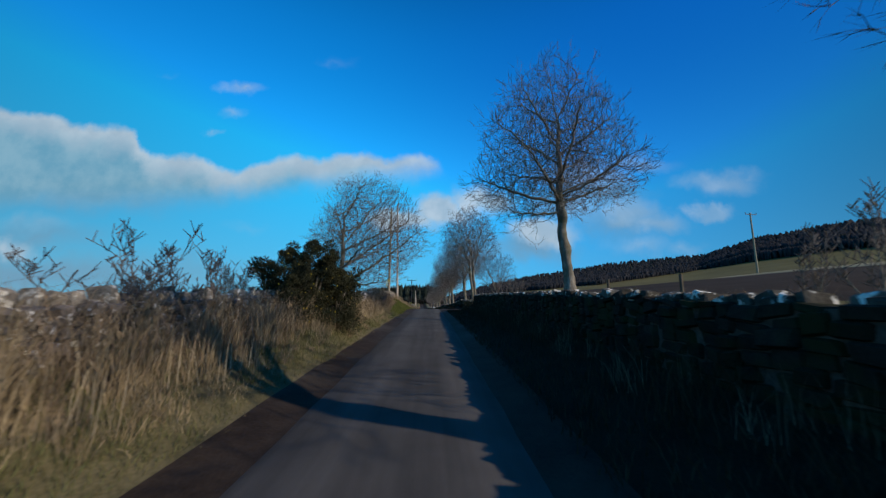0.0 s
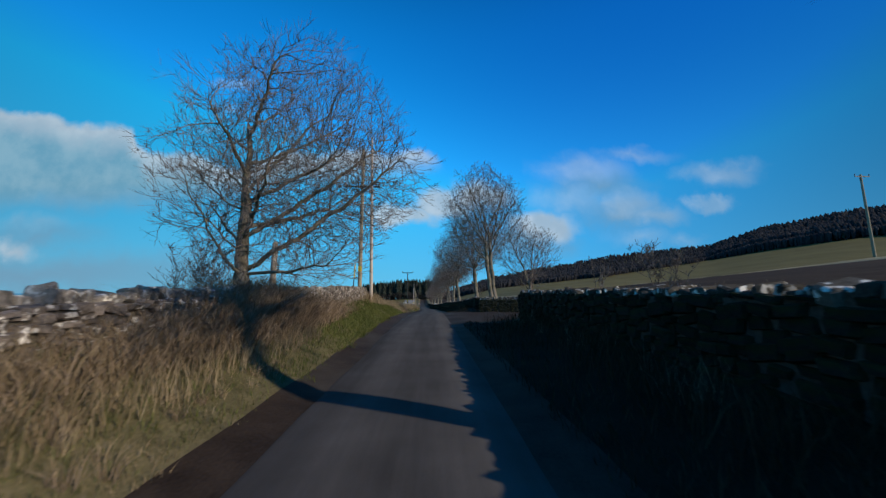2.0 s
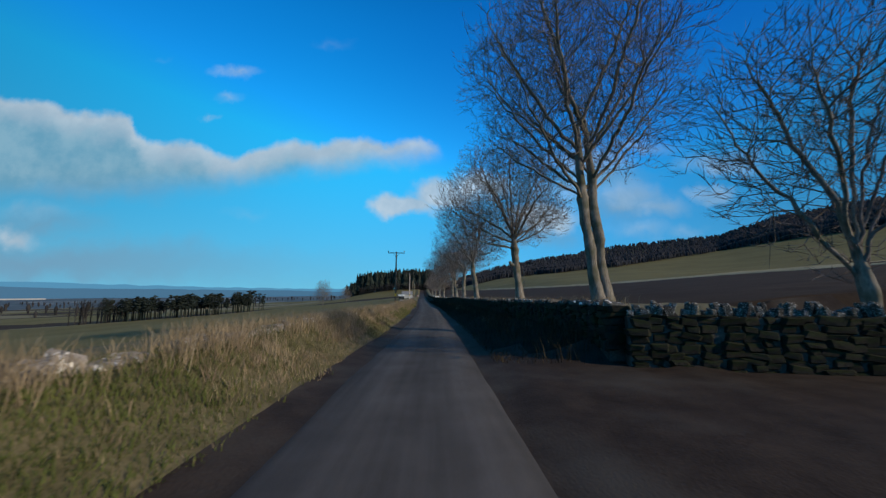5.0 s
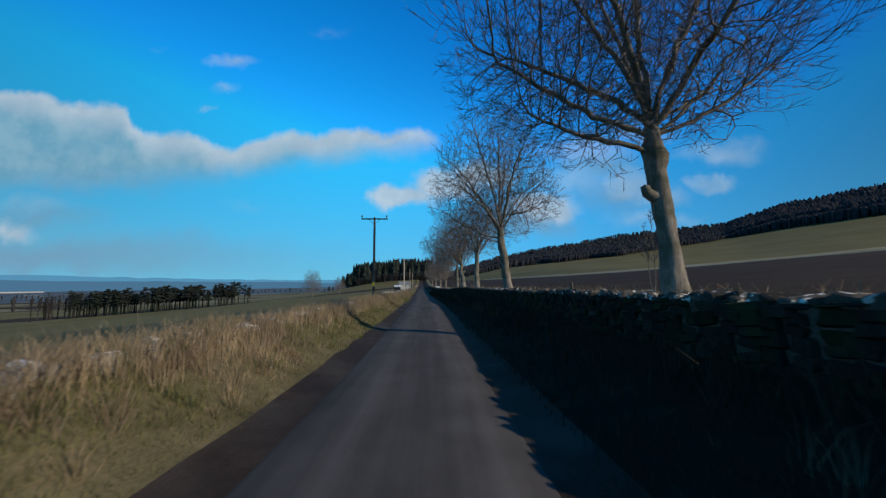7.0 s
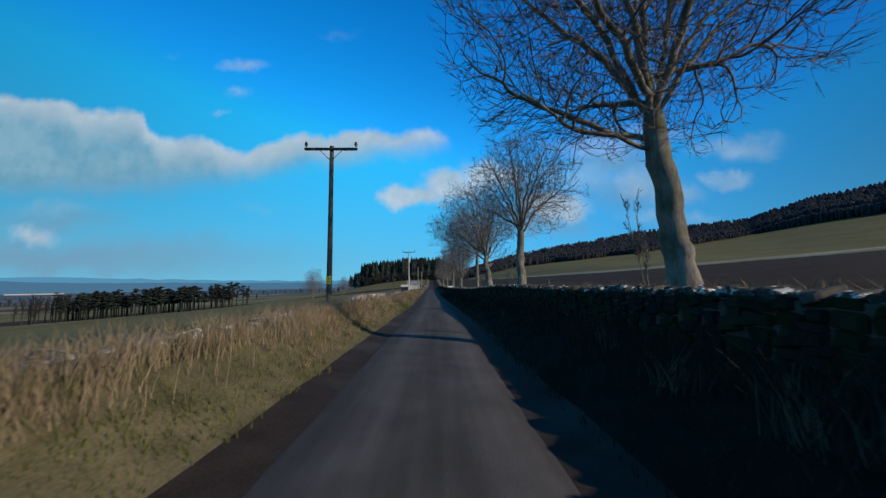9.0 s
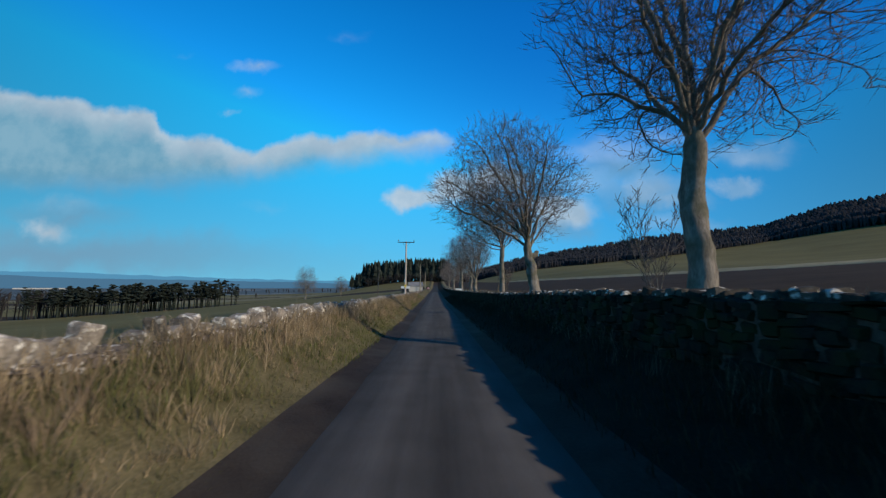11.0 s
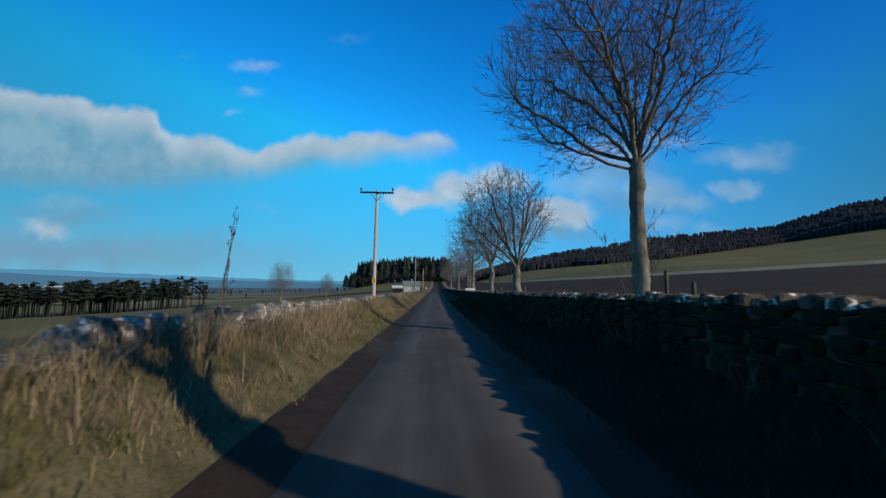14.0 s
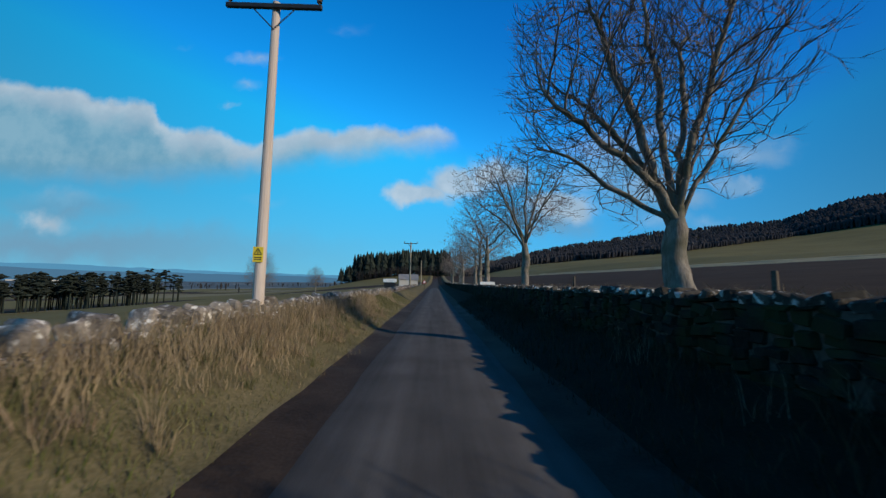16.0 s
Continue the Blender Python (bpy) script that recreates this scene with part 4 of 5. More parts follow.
blades("shaded_dry_grass", "dead grass tufts on the shaded bank below the wall", SHADEGRASS, shade[1::3] + shade[2::3], 0.006)
tops = []
for i in range(9000):
    y = rng.uniform(-4, 150)
    u = 4.6 + 1.3 * rng.random()
    if 27 < y < 49:
        continue
    x = float(road_x(y)) + u
    tops.append((x, y, float(ground_z(x, y)) - 0.02, rng.uniform(0.2, 0.5), rng.uniform(0, 6.283), rng.uniform(0.2, 0.9)))
blades("field_edge_grass", "tall dry grass along the field edge behind the wall", STRAW, tops, 0.007)
foot = []
for i in range(48000):
    y = rng.uniform(42, 140) if i % 3 else rng.uniform(44, 88) if i % 2 else rng.uniform(9, 25)
    u = -3.0 - 1.25 * rng.random() + (0.5 if y < 30 else 0)
    x = float(road_x(y)) + u
    clump = noise.noise((x * 1.3, y * 0.7, 25))
    if clump + rng.uniform(-0.3, 0.3) < (0.15 if 87 < y < 97 or 113 < y < 122 else -0.2):
        continue
    foot.append((x, y, float(ground_z(x, y)) - 0.02, rng.uniform(0.2, 0.5) * (1 + 0.3 * clump), rng.uniform(0, 6.283), rng.uniform(0.05, 0.75)))
blades("rank_grass", "tall dry grass growing over the low wall", STRAW, foot, 0.0036)
for tone, mat, label, many in (("straw_tussocks", STRAW, "bleached arching grass tussocks on the bank", 780), ("brown_tussocks", BRACKEN, "brown dead grass tussocks on the bank", 420), ("green_tussocks", GREEN, "dull green grass tussocks on the bank", 330)):
    heap = []
    for i in range(many):
        y = rng.uniform(44, 138) if i % 5 else rng.uniform(1, 24)
        u = -2.15 - 1.35 * rng.random() ** 0.75
        size = rng.uniform(0.16, 0.36) * (0.7 + 0.5 * (-u - 2.15))
        if rng.random() < lawn(y) * 0.8:
            continue
        cx = float(road_x(y)) + u
        a0 = rng.uniform(0, 6.283)
        for j in range(40):
            a = rng.uniform(0, 6.283)
            q = size * 0.4 * rng.random()
            x, yy = cx + math.cos(a) * q, y + math.sin(a) * q
            heap.append((x, yy, float(ground_z(x, yy)) - 0.03, size * rng.uniform(0.6, 1.35), a + 0.4 * math.sin(a0), rng.uniform(0.15, 0.95)))
    blades(tone, label, mat, heap, 0.0026)
reeds = []
for i in range(5600):
    y = rng.uniform(1.5, 9.5)
    u = rng.uniform(-3.5, -2.7)
    x = float(road_x(y)) + u
    if noise.noise((x * 1.9, y * 1.9, 41)) + rng.uniform(-0.15, 0.15) > 0.12:
        reeds.append((x, y, float(ground_z(x, y)) - 0.02, rng.uniform(0.35, 0.95), rng.uniform(0, 6.283), rng.uniform(0.05, 0.5)))
for i in range(3200):
    y = rng.gauss(37.2, 1.6) if i % 2 else rng.uniform(13.5, 24)
    x = float(road_x(y)) + rng.uniform(-3.55, -2.95)
    reeds.append((x, y, float(ground_z(x, y)) - 0.02, rng.uniform(0.2, 0.65), rng.uniform(0, 6.283), rng.uniform(0.05, 0.7)))
blades("dry_reeds", "tall pale dry reeds standing along the wall", STRAW, reeds, 0.005)
tufts = []
for i in range(90):
    y = rng.uniform(50, 150) if i % 3 else rng.uniform(2, 28)
    cx, cu = float(road_x(y)), rng.uniform(2.6, 3.4)
    for j in range(18):
        x, yy = cx + cu + rng.gauss(0, 0.09), y + rng.gauss(0, 0.12)
        tufts.append((x, yy, float(ground_z(x, yy)) - 0.02, rng.uniform(0.25, 0.6), rng.uniform(0, 6.283), rng.uniform(0.1, 0.9)))
blades("reed_tufts", "dead reed tufts on the shaded bank", BRACKEN, tufts, 0.0018)
stalks = []
for i in range(420):
    y = rng.uniform(1, 10) if i % 2 == 0 else rng.uniform(44, 135)
    u = rng.uniform(-3.45, -2.5)
    x = float(road_x(y)) + u
    stalks.append((x, y, float(ground_z(x, y)) - 0.02, rng.uniform(0.35, 0.85), rng.uniform(0, 6.283), rng.uniform(0.02, 0.4)))
blades("dead_stalk", "tall dead weed stalks standing on the bank", STALK, stalks, 0.003)
fern = []
for i in range(26000):
    y = rng.uniform(0, 9) if i % 8 == 0 else rng.gauss(24, 2.6)
    u = -2.75 - 1.2 * rng.random()
    x = float(road_x(y)) + u
    z = float(ground_z(x, y))
    lift = rng.random()
    k = max(0.25, 1 - abs(y - 23.5) / 7) if y > 9 else 0.7
    fern.append((x, y, z + lift * 0.75 * k, rng.uniform(0.2, 0.5) * (0.6 + 0.5 * k), rng.uniform(0, 6.283), rng.uniform(0.2, 1.8)))
blades("bracken", "brown dead bracken and briars thick against the wall", BRACKEN, fern, 0.0045)


# ---- shrubs and saplings ----
def shrub(place, height, spread_, stems, seed, mat, name="shrub", thick=0.015, kids=16, bushy=1.0):
    r = random.Random(seed)
    root = new(name)
    root.location = place
    twig = Tubes()
    for k in range(stems):
        a, t = r.uniform(0, 6.283), r.uniform(0.05, 0.6) * spread_
        d = Vector((math.cos(a) * t, math.sin(a) * t, 1)).normalized()
        h = height * r.uniform(0.6, 1.0)
        p = Vector((r.uniform(-0.2, 0.2) * spread_, r.uniform(-0.2, 0.2) * spread_, -0.1))
        pts, q, dd = [p], p.copy(), d
        sway = 0.12 * min(1.0, spread_ * 3)
        for i in range(6):
            dd = (dd + Vector((r.gauss(0, sway), r.gauss(0, sway), 0.05))).normalized()
            q = q + dd * h / 6
            pts.append(q)
        stem = Tubes()
        stem.add(pts, [thick * (1 - 0.13 * i) for i in range(7)], 5)
        stem.make("stem", mat, root)
        for j in range(kids):
            i = r.randint(2, 5)
            b = pts[i].lerp(pts[i + 1], r.random())
            way = Vector((r.gauss(0, 0.6 * bushy), r.gauss(0, 0.6 * bushy), 0.9)).normalized()
            L = h * r.uniform(0.12, 0.32) * bushy
            e = b + way * L
            twig.add([b, b.lerp(e, 0.5) + Vector((r.gauss(0, 0.03), r.gauss(0, 0.03), 0)), e], [thick * 0.4, thick * 0.3, 0.006], 3)
            for _ in range(3):
                c = b.lerp(e, r.uniform(0.3, 0.95))
                twig.add([c, c + Vector((r.gauss(0, 0.5), r.gauss(0, 0.5), 0.7)).normalized() * L * 0.4], [0.008, 0.005], 3)
    tagged(twig.make("twig", TWIG, root), kind="stuff")
    return root


for x, y, h, sp, n, seed in ((-3.5, 4.6, 1.75, 1.0, 5, 1), (-3.7, 6.0, 1.6, 1.2, 6, 2), (-3.8, 7.4, 1.6, 1.3, 6, 3), (-4.1, 8.4, 1.8, 1.2, 6, 4), (7.3, 94.3, 2.9, 0.6, 5, 5), (8.6, 119.8, 3.0, 1.0, 7, 6),
                             (-5.6, 26.5, 3.6, 1.5, 9, 7), (-6.6, 27.6, 3.2, 1.4, 8, 8), (6.6, 24.5, 1.6, 1.0, 6, 12), (6.0, 4.6, 1.9, 1.0, 4, 13), (6.3, 5.6, 1.4, 1.0, 3, 14)):
    tagged(shrub(base(x, y), h, sp, n, seed, BARK), "leafless twiggy shrub growing by the wall", "shrub", "bare shrubs")
for x, y, h, n, seed in ((8.9, 66.6, 3.2, 2, 21), (7.0, 28.6, 1.7, 2, 24), (7.6, 29.8, 1.8, 2, 25), (8.4, 31.2, 1.8, 2, 26), (7.3, 79.6, 2.6, 3, 27)):
    tagged(shrub(base(x, y), h, 0.25, n, seed, BARK, "sapling", 0.018, 20, 0.45), "thin bare sapling standing behind the wall", "sapling", "bare saplings")

tagged(shrub(base(-3.0, 116.2), 4.9, 0.1, 1, 22, BARK, "sapling", 0.028, 9, 0.3), "tall thin bare sapling standing at the low wall", "sapling", "bare saplings")
tagged(shrub(base(-2.88, 116.3), 3.2, 0.12, 1, 23, BARK, "sapling", 0.018, 9, 0.35), "thin bare sapling standing at the low wall", "sapling", "bare saplings")


def gorse(place, radii, seed, n):
    r = random.Random(seed)
    root = new("gorse_bush")
    root.location = place
    stems = Tubes()
    for k in range(9):
        a = k * 0.7
        stems.add([Vector((0, 0, -0.1)), Vector((math.cos(a) * radii[0] * 0.4, math.sin(a) * radii[1] * 0.4, radii[2] * 0.7))], [0.05, 0.02], 5)
    stems.make("stem", BARK, root)
    v, f = [], []
    lumps = [(Vector((r.uniform(-0.75, 0.75) * radii[0], r.uniform(-0.75, 0.75) * radii[1], r.random() ** 0.8 * radii[2] * 1.2)), r.uniform(0.16, 0.36)) for _ in range(90)]
    lumps = [(c, rad * (1.15 - 0.5 * c.z / (radii[2] * 1.2))) for c, rad in lumps if (c.x / radii[0]) ** 2 + (c.y / radii[1]) ** 2 < 1.1 - 0.6 * (c.z / (radii[2] * 1.2)) ** 2]
    for i in range(n):
        c, rad = r.choice(lumps)
        d = Vector((r.gauss(0, 1), r.gauss(0, 1), r.gauss(0, 1))).normalized()
        p = c + d * rad * r.random() ** 0.35 * min(radii)
        out = (d + Vector((r.gauss(0, 0.5), r.gauss(0, 0.5), 0.6 + r.gauss(0, 0.4)))).normalized()
        side = out.cross(Vector((r.gauss(0, 1), r.gauss(0, 1), r.gauss(0, 1)))).normalized() * 0.008
        L = r.uniform(0.03, 0.085)
        o = len(v)
        v += [tuple(p - side), tuple(p + side), tuple(p + out * L * 0.6 + side * 0.8), tuple(p + out * L), tuple(p + out * L * 0.6 - side * 0.8)]
        f.append((o, o + 1, o + 2, o + 3, o + 4))
    mesh_object("foliage", v, f, GORSE, root)
    v, f = [], []
    for i in range(130):
        c, rad = r.choice(lumps)
        d = Vector((r.gauss(0, 1), r.gauss(0, 1), r.gauss(0.3, 1))).normalized()
        p, o = c + d * rad * 1.05 * min(radii), len(v)
        side = d.cross(Vector((0, 0.3, 1))).normalized() * 0.012
        rise = d.cross(side).normalized() * 0.012
        v += [tuple(p - side), tuple(p - rise), tuple(p + side), tuple(p + rise), tuple(p + d * 0.025)]
        f += [(o, o + 1, o + 4), (o + 1, o + 2, o + 4), (o + 2, o + 3, o + 4), (o + 3, o, o + 4)]
    tagged(mesh_object("flowers", v, f, BLOSSOM, root), "small yellow blossoms", kind="stuff")
    return tagged(root, "dense dark green gorse bush on the verge", "bush", "gorse bushes")


for x, y, rx, ry, rz, seed, n in ((-3.3, 8.9, 0.8, 0.8, 1.2, 1, 24000), (-3.05, 10.2, 0.9, 0.9, 1.75, 2, 34000), (-2.5, 11.2, 0.8, 0.9, 1.5, 3, 26000)):
    gorse(base(x, y), (rx, ry, rz), seed, n)

# ---- poles ----
def box(bm, m):
    bmesh.ops.create_cube(bm, size=1, matrix=m)


def cylinder(bm, a, b, r1, r2, k=12):
    a, b = Vector(a), Vector(b)
    d = b - a
    m = Matrix.Translation((a + b) / 2) @ d.to_track_quat("Z", "Y").to_matrix().to_4x4()
    bmesh.ops.create_cone(bm, cap_ends=True, segments=k, radius1=r1, radius2=r2, depth=d.length, matrix=m)


def line_pole(place, height, arm, arm_width, r=0.13, lean=(0, 0), sign=0.0, turn=0.0, mat=None):
    root = new("utility_pole")
    root.matrix_world = pose(*place, 0, 0, turn)
    bm = bmesh.new()
    cylinder(bm, (0, 0, -0.5), (lean[0], lean[1], height), r * 1.15, r * 0.8, 14)
    part("pole", bm, mat or POLEWOOD, root)
    if arm:
        k = arm / height
        cx, cy = lean[0] * k, lean[1] * k
        bm = bmesh.new()
        box(bm, Matrix.Translation((cx, cy - r, arm)) @ Matrix.Diagonal((arm_width, 0.08, 0.1, 1)))
        bmesh.ops.bevel(bm, geom=list(bm.edges), offset=0.008, segments=1, affect="EDGES")
        cross = part("crossarm", bm, IRON, root, "dark iron crossarm")
        for sx in (-1, 1):
            bm = bmesh.new()
            x = cx + sx * (arm_width / 2 - 0.06)
            cylinder(bm, (x, cy - r, arm + 0.05), (x, cy - r, arm + 0.12), 0.015, 0.015, 8)
            for j, rr in enumerate((0.055, 0.07, 0.055)):
                cylinder(bm, (x, cy - r, arm + 0.12 + 0.06 * j), (x, cy - r, arm + 0.17 + 0.06 * j), rr, rr * 0.75, 10)
            part("insulator", bm, PORCELAIN, cross, "brown porcelain insulator")
            bm = bmesh.new()
            cylinder(bm, (cx + sx * 0.45, cy - r, arm - 0.04), (cx, cy - r * 0.9, arm - 0.5), 0.012, 0.012, 6)
            part("brace", bm, IRON, cross)
    if sign:
        bm = bmesh.new()
        box(bm, Matrix.Translation((0, -r * 1.15 - 0.012, sign)) @ Matrix.Diagonal((0.2, 0.006, 0.3, 1)))
        plate = part("warning_plate", bm, YELLOW, root, "yellow warning plate with a black triangle")
        y = -r * 1.15 - 0.02
        bm = bmesh.new()
        for a, b in (((-0.075, 0.0), (0.075, 0.0)), ((0.075, 0.0), (0, 0.12)), ((0, 0.12), (-0.075, 0.0))):
            cylinder(bm, (a[0], y, sign + a[1]), (b[0], y, sign + b[1]), 0.007, 0.007, 6)
        box(bm, Matrix.Translation((0, y, sign + 0.045)) @ Matrix.Diagonal((0.014, 0.004, 0.06, 1)))
        part("triangle", bm, BLACK, plate)
        for j in range(2):
            bm = bmesh.new()
            box(bm, Matrix.Translation((0, y + 0.004, sign - 0.06 - 0.04 * j)) @ Matrix.Diagonal((0.14, 0.004, 0.018, 1)))
            part("text_bar", bm, BLACK, plate)
    return tagged(root, "weathered wooden electricity pole with an iron crossarm" if arm else "weathered bare wooden pole standing in front of the wall", "utility pole", "line of utility poles")


def pole_at(x, y, top_z, arm_z, *args, **kw):
    b = base(x, y)
    return line_pole(b, top_z - b[2], arm_z - b[2] if arm_z else 0, *args, **kw)


DARKPOLE = material("dark_pole_wood", (0.06, 0.05, 0.04), (0.15, 0.125, 0.1), 3.0, 0.85, 0.4, 40)
PALE = material("bleached_pole_wood", (0.4, 0.33, 0.29), (0.62, 0.54, 0.48), 9.0, 0.85, 0.6, 60, tall=25.0)
pole_at(-2.22, 35.9, 12.1, 0, 0, r=0.085, lean=(-0.3, 0.9), mat=PALE)
pole_at(-3.3, 38.5, 12.1, 9.5, 2.3, r=0.118, sign=2.45)
pole_at(-2.05, 85.1, 7.9, 7.75, 2.1, r=0.1, sign=1.3, mat=DARKPOLE)
pole_at(-1.72, 129.3, 7.55, 7.4, 2.0, r=0.1, sign=1.35, mat=PALE)
pole_at(-2.0, 176.0, 7.4, 7.2, 2.0, r=0.13)
pole_at(-2.2, 222.0, 7.4, 7.2, 2.0, r=0.13)
pole_at(54.8, 55.5, 17.6, 17.3, 2.0, r=0.14)
pole_at(66.0, 40.0, 16.0, 15.7, 2.0, r=0.14)

stay = new("pole_stay")
stay.location = (-3.45, 36.85, 1.7)
along = Vector((0.15, 1.65, 8.8))
for name, lo, hi, r, mat, label in (("stay_wire", 0, 1, 0.007, IRON, ""), ("anchor_rod", 0.03, 0.21, 0.03, BLACK, ""), ("guard_sleeve", 0.21, 0.3, 0.035, YELLOW, "yellow plastic guard sleeve")):
    bm = bmesh.new()
    cylinder(bm, along * lo, along * hi, r, r, 8)
    part(name, bm, mat, stay, label)
tagged(stay, "steel pole stay with a yellow and black guard", "pole stay")

stump = new("dead_tree_trunk")
stump.location = base(-8.3, 37.8)
tube = Tubes()
hz = 5.7 - stump.location.z
tube.add([Vector((0.012 * math.sin(i), 0.012 * math.cos(2 * i), hz * i / 10 - (0.3 if i == 0 else 0))) for i in range(11)] + [Vector((0, 0, hz + 0.12))], [0.2 - 0.003 * i + 0.012 * math.sin(3 * i) for i in range(10)] + [0.14, 0.03], 12)
tube.make("trunk", DEADWOOD, stump)
tagged(stump, "tall pale dead tree trunk without branches behind the wall", "tree trunk")


def post(x, y, h, w, mat, label, lean=0.0, z=None):
    root = new("fence_post")
    root.matrix_world = pose(x, y, float(ground_z(x, y)) if z is None else z, lean * 30, lean * 20, 17 * x)
    bm = bmesh.new()
    box(bm, Matrix.Translation((0, 0, h / 2 - 0.15)) @ Matrix.Diagonal((w, w, h + 0.3, 1)))
    bmesh.ops.bevel(bm, geom=list(bm.edges), offset=w * 0.12, segments=1, affect="EDGES")
    part("post", bm, mat, root)
    return tagged(root, label, "post")


post(12.95, 44.4, 1.15, 0.17, WHITE_PAINT, "pale painted gate post at the field entrance", z=1.38)
for x, y, h in ((6.5, 67.0, 0.85), (6.5, 70.9, 0.75), (6.9, 86.0, 0.85), (6.6, 94.6, 0.85), (6.6, 97.0, 0.85), (6.9, 114.8, 0.8), (7.2, 116.1, 0.95), (6.6, 127.0, 1.0), (6.6, 125.2, 0.8), (6.6, 8.8, 0.8), (6.4, 12.0, 0.8), (6.8, 135.0, 0.9)):
    tagged(post(x, y, h * 0.92, 0.07, DARKPOLE, "weathered wooden fence post behind the wall", 0.15 * math.sin(y)), group="field fence posts")

# ---- woods and distance ----
def clump_trees(name, label, category, spots, mat, conifer, seed):
    """Many far trees in one mesh: tapered trunk and ragged tiers or lobes."""
    r = random.Random(seed)
    v, f = [], []
    for x, y, z, h in spots:
        w = h * (r.uniform(0.16, 0.24) if conifer else r.uniform(0.14, 0.22))
        o = len(v)
        t = h * 0.018
        v += [(x - t, y, z - 0.5), (x + t, y, z - 0.5), (x, y + t, z - 0.5), (x, y, z + h * 0.8)]
        f += [(o, o + 1, o + 3), (o + 1, o + 2, o + 3), (o + 2, o, o + 3)]
        tiers = 5 if conifer else 1
        for k in range(tiers):
            o = len(v)
            if conifer:
                zb, zt, rad = z + h * (0.2 + 0.14 * k), z + h * (0.48 + 0.13 * k), w * (1 - 0.17 * k)
                for j in range(7):
                    a = 6.283 * j / 7 + k
                    q = rad * r.uniform(0.6, 1.15)
                    v.append((x + math.cos(a) * q, y + math.sin(a) * q, zb + r.uniform(-0.06, 0.06) * h))
                v.append((x, y, zt))
                f += [(o + j, o + (j + 1) % 7, o + 7) for j in range(7)]
            else:
                cx, cy = x, y
                zb, zt, rad = z + h * r.uniform(0.0, 0.2), z + h * r.uniform(0.93, 1.0), w * r.uniform(0.8, 1.0)
                for up, wide in ((0.0, 0.45), (0.7, 1.0)):
                    for j in range(5):
                        a = 6.283 * j / 5 + up
                        q = rad * wide * r.uniform(0.7, 1.2)
                        v.append((cx + math.cos(a) * q, cy + math.sin(a) * q, zb + (zt - zb) * (up + r.uniform(-0.15, 0.15))))
                v.append((cx, cy, zt))
                f += [(o + j, o + (j + 1) % 5, o + 5 + (j + 1) % 5, o + 5 + j) for j in range(5)]
                f += [(o + 5 + j, o + 5 + (j + 1) % 5, o + 10) for j in range(5)]
    return tagged(mesh_object(name, v, f, mat, smooth=not conifer), label, category, kind="stuff")


rng = random.Random(31)
spots = []
for i in range(520):
    x, y = rng.uniform(-76, 14), rng.uniform(418, 470)
    spots.append((x, y, float(ground_z(x, y)), rng.uniform(16, 23.5) * (0.7 if x < -66 else 1)))
clump_trees("conifer_wood", "dark conifer plantation beyond the end of the lane", "wood", spots, CONIFER, True, 1)
spots = []
for i in range(150):
    x, y = rng.uniform(-62, 4), rng.uniform(405, 418)
    spots.append((x, y, float(ground_z(x, y)), rng.uniform(5, 9)))
scrub = list(spots)
spots = []
for i in range(170):
    k = rng.random()
    x, y = -88 - 75 * k + rng.uniform(-2, 2), 246 - 18 * k + rng.uniform(-9, 9)
    spots.append((x, y, float(ground_z(x, y)), rng.uniform(8.5, 12.5)))


def airy_trees(name, label, spots, mat, pine, seed):
    """Middle-distance trees in one mesh: bare stems with small crown tufts (pine) or a fan of thin branches (bare)."""
    r = random.Random(seed)
    tube, v, f = Tubes(), [], []
    for x, y, z, h in spots:
        p = Vector((x, y, z))
        top = p + Vector((r.gauss(0, 0.02) * h, r.gauss(0, 0.02) * h, h * 0.92))
        tube.add([p - Vector((0, 0, 0.5)), p.lerp(top, 0.5), top], [0.02 * h, 0.014 * h, 0.004 * h], 5)
        for k in range(26 if pine else 60):
            s_ = r.uniform(0.45, 1.0) if pine else r.uniform(0.2, 0.95)
            c = p.lerp(top, s_)
            a = r.uniform(0, 6.283)
            if pine:
                q = h * 0.17 * (1.25 - s_) * r.uniform(0.3, 1.3) + 0.1
                c = c + Vector((math.cos(a) * q, math.sin(a) * q, r.uniform(-0.02, 0.03) * h))
                w, t = h * r.uniform(0.05, 0.1), h * r.uniform(0.025, 0.05)
                o = len(v)
                for j in range(5):
                    b = a + j * 1.2566
                    v.append((c.x + math.cos(b) * w * r.uniform(0.5, 1.2), c.y + math.sin(b) * w * r.uniform(0.5, 1.2), c.z + r.uniform(-0.3, 0.3) * t))
                v += [(c.x, c.y, c.z + t), (c.x, c.y, c.z - t * 0.5)]
                for j in range(5):
                    f += [(o + j, o + (j + 1) % 5, o + 5), (o + (j + 1) % 5, o + j, o + 6)]
            else:
                way = Vector((math.cos(a) * r.uniform(0.4, 1), math.sin(a) * r.uniform(0.4, 1), r.uniform(0.4, 1.1))).normalized()
                e = c + way * h * 0.34 * (1.15 - abs(s_ - 0.55)) * r.uniform(0.5, 1)
                o = len(v)
                sd = way.cross(Vector((r.gauss(0, 1), r.gauss(0, 1), r.gauss(0, 1)))).normalized() * 0.0055 * h
                v += [tuple(c - sd), tuple(c + sd), tuple(e)]
                f.append((o, o + 1, o + 2))
    o = len(v)
    v += [tuple(q) for q in tube.v]
    f += [tuple(o + i for i in q) for q in tube.f]
    return tagged(mesh_object(name, v, f, mat), label, "wood", kind="stuff")


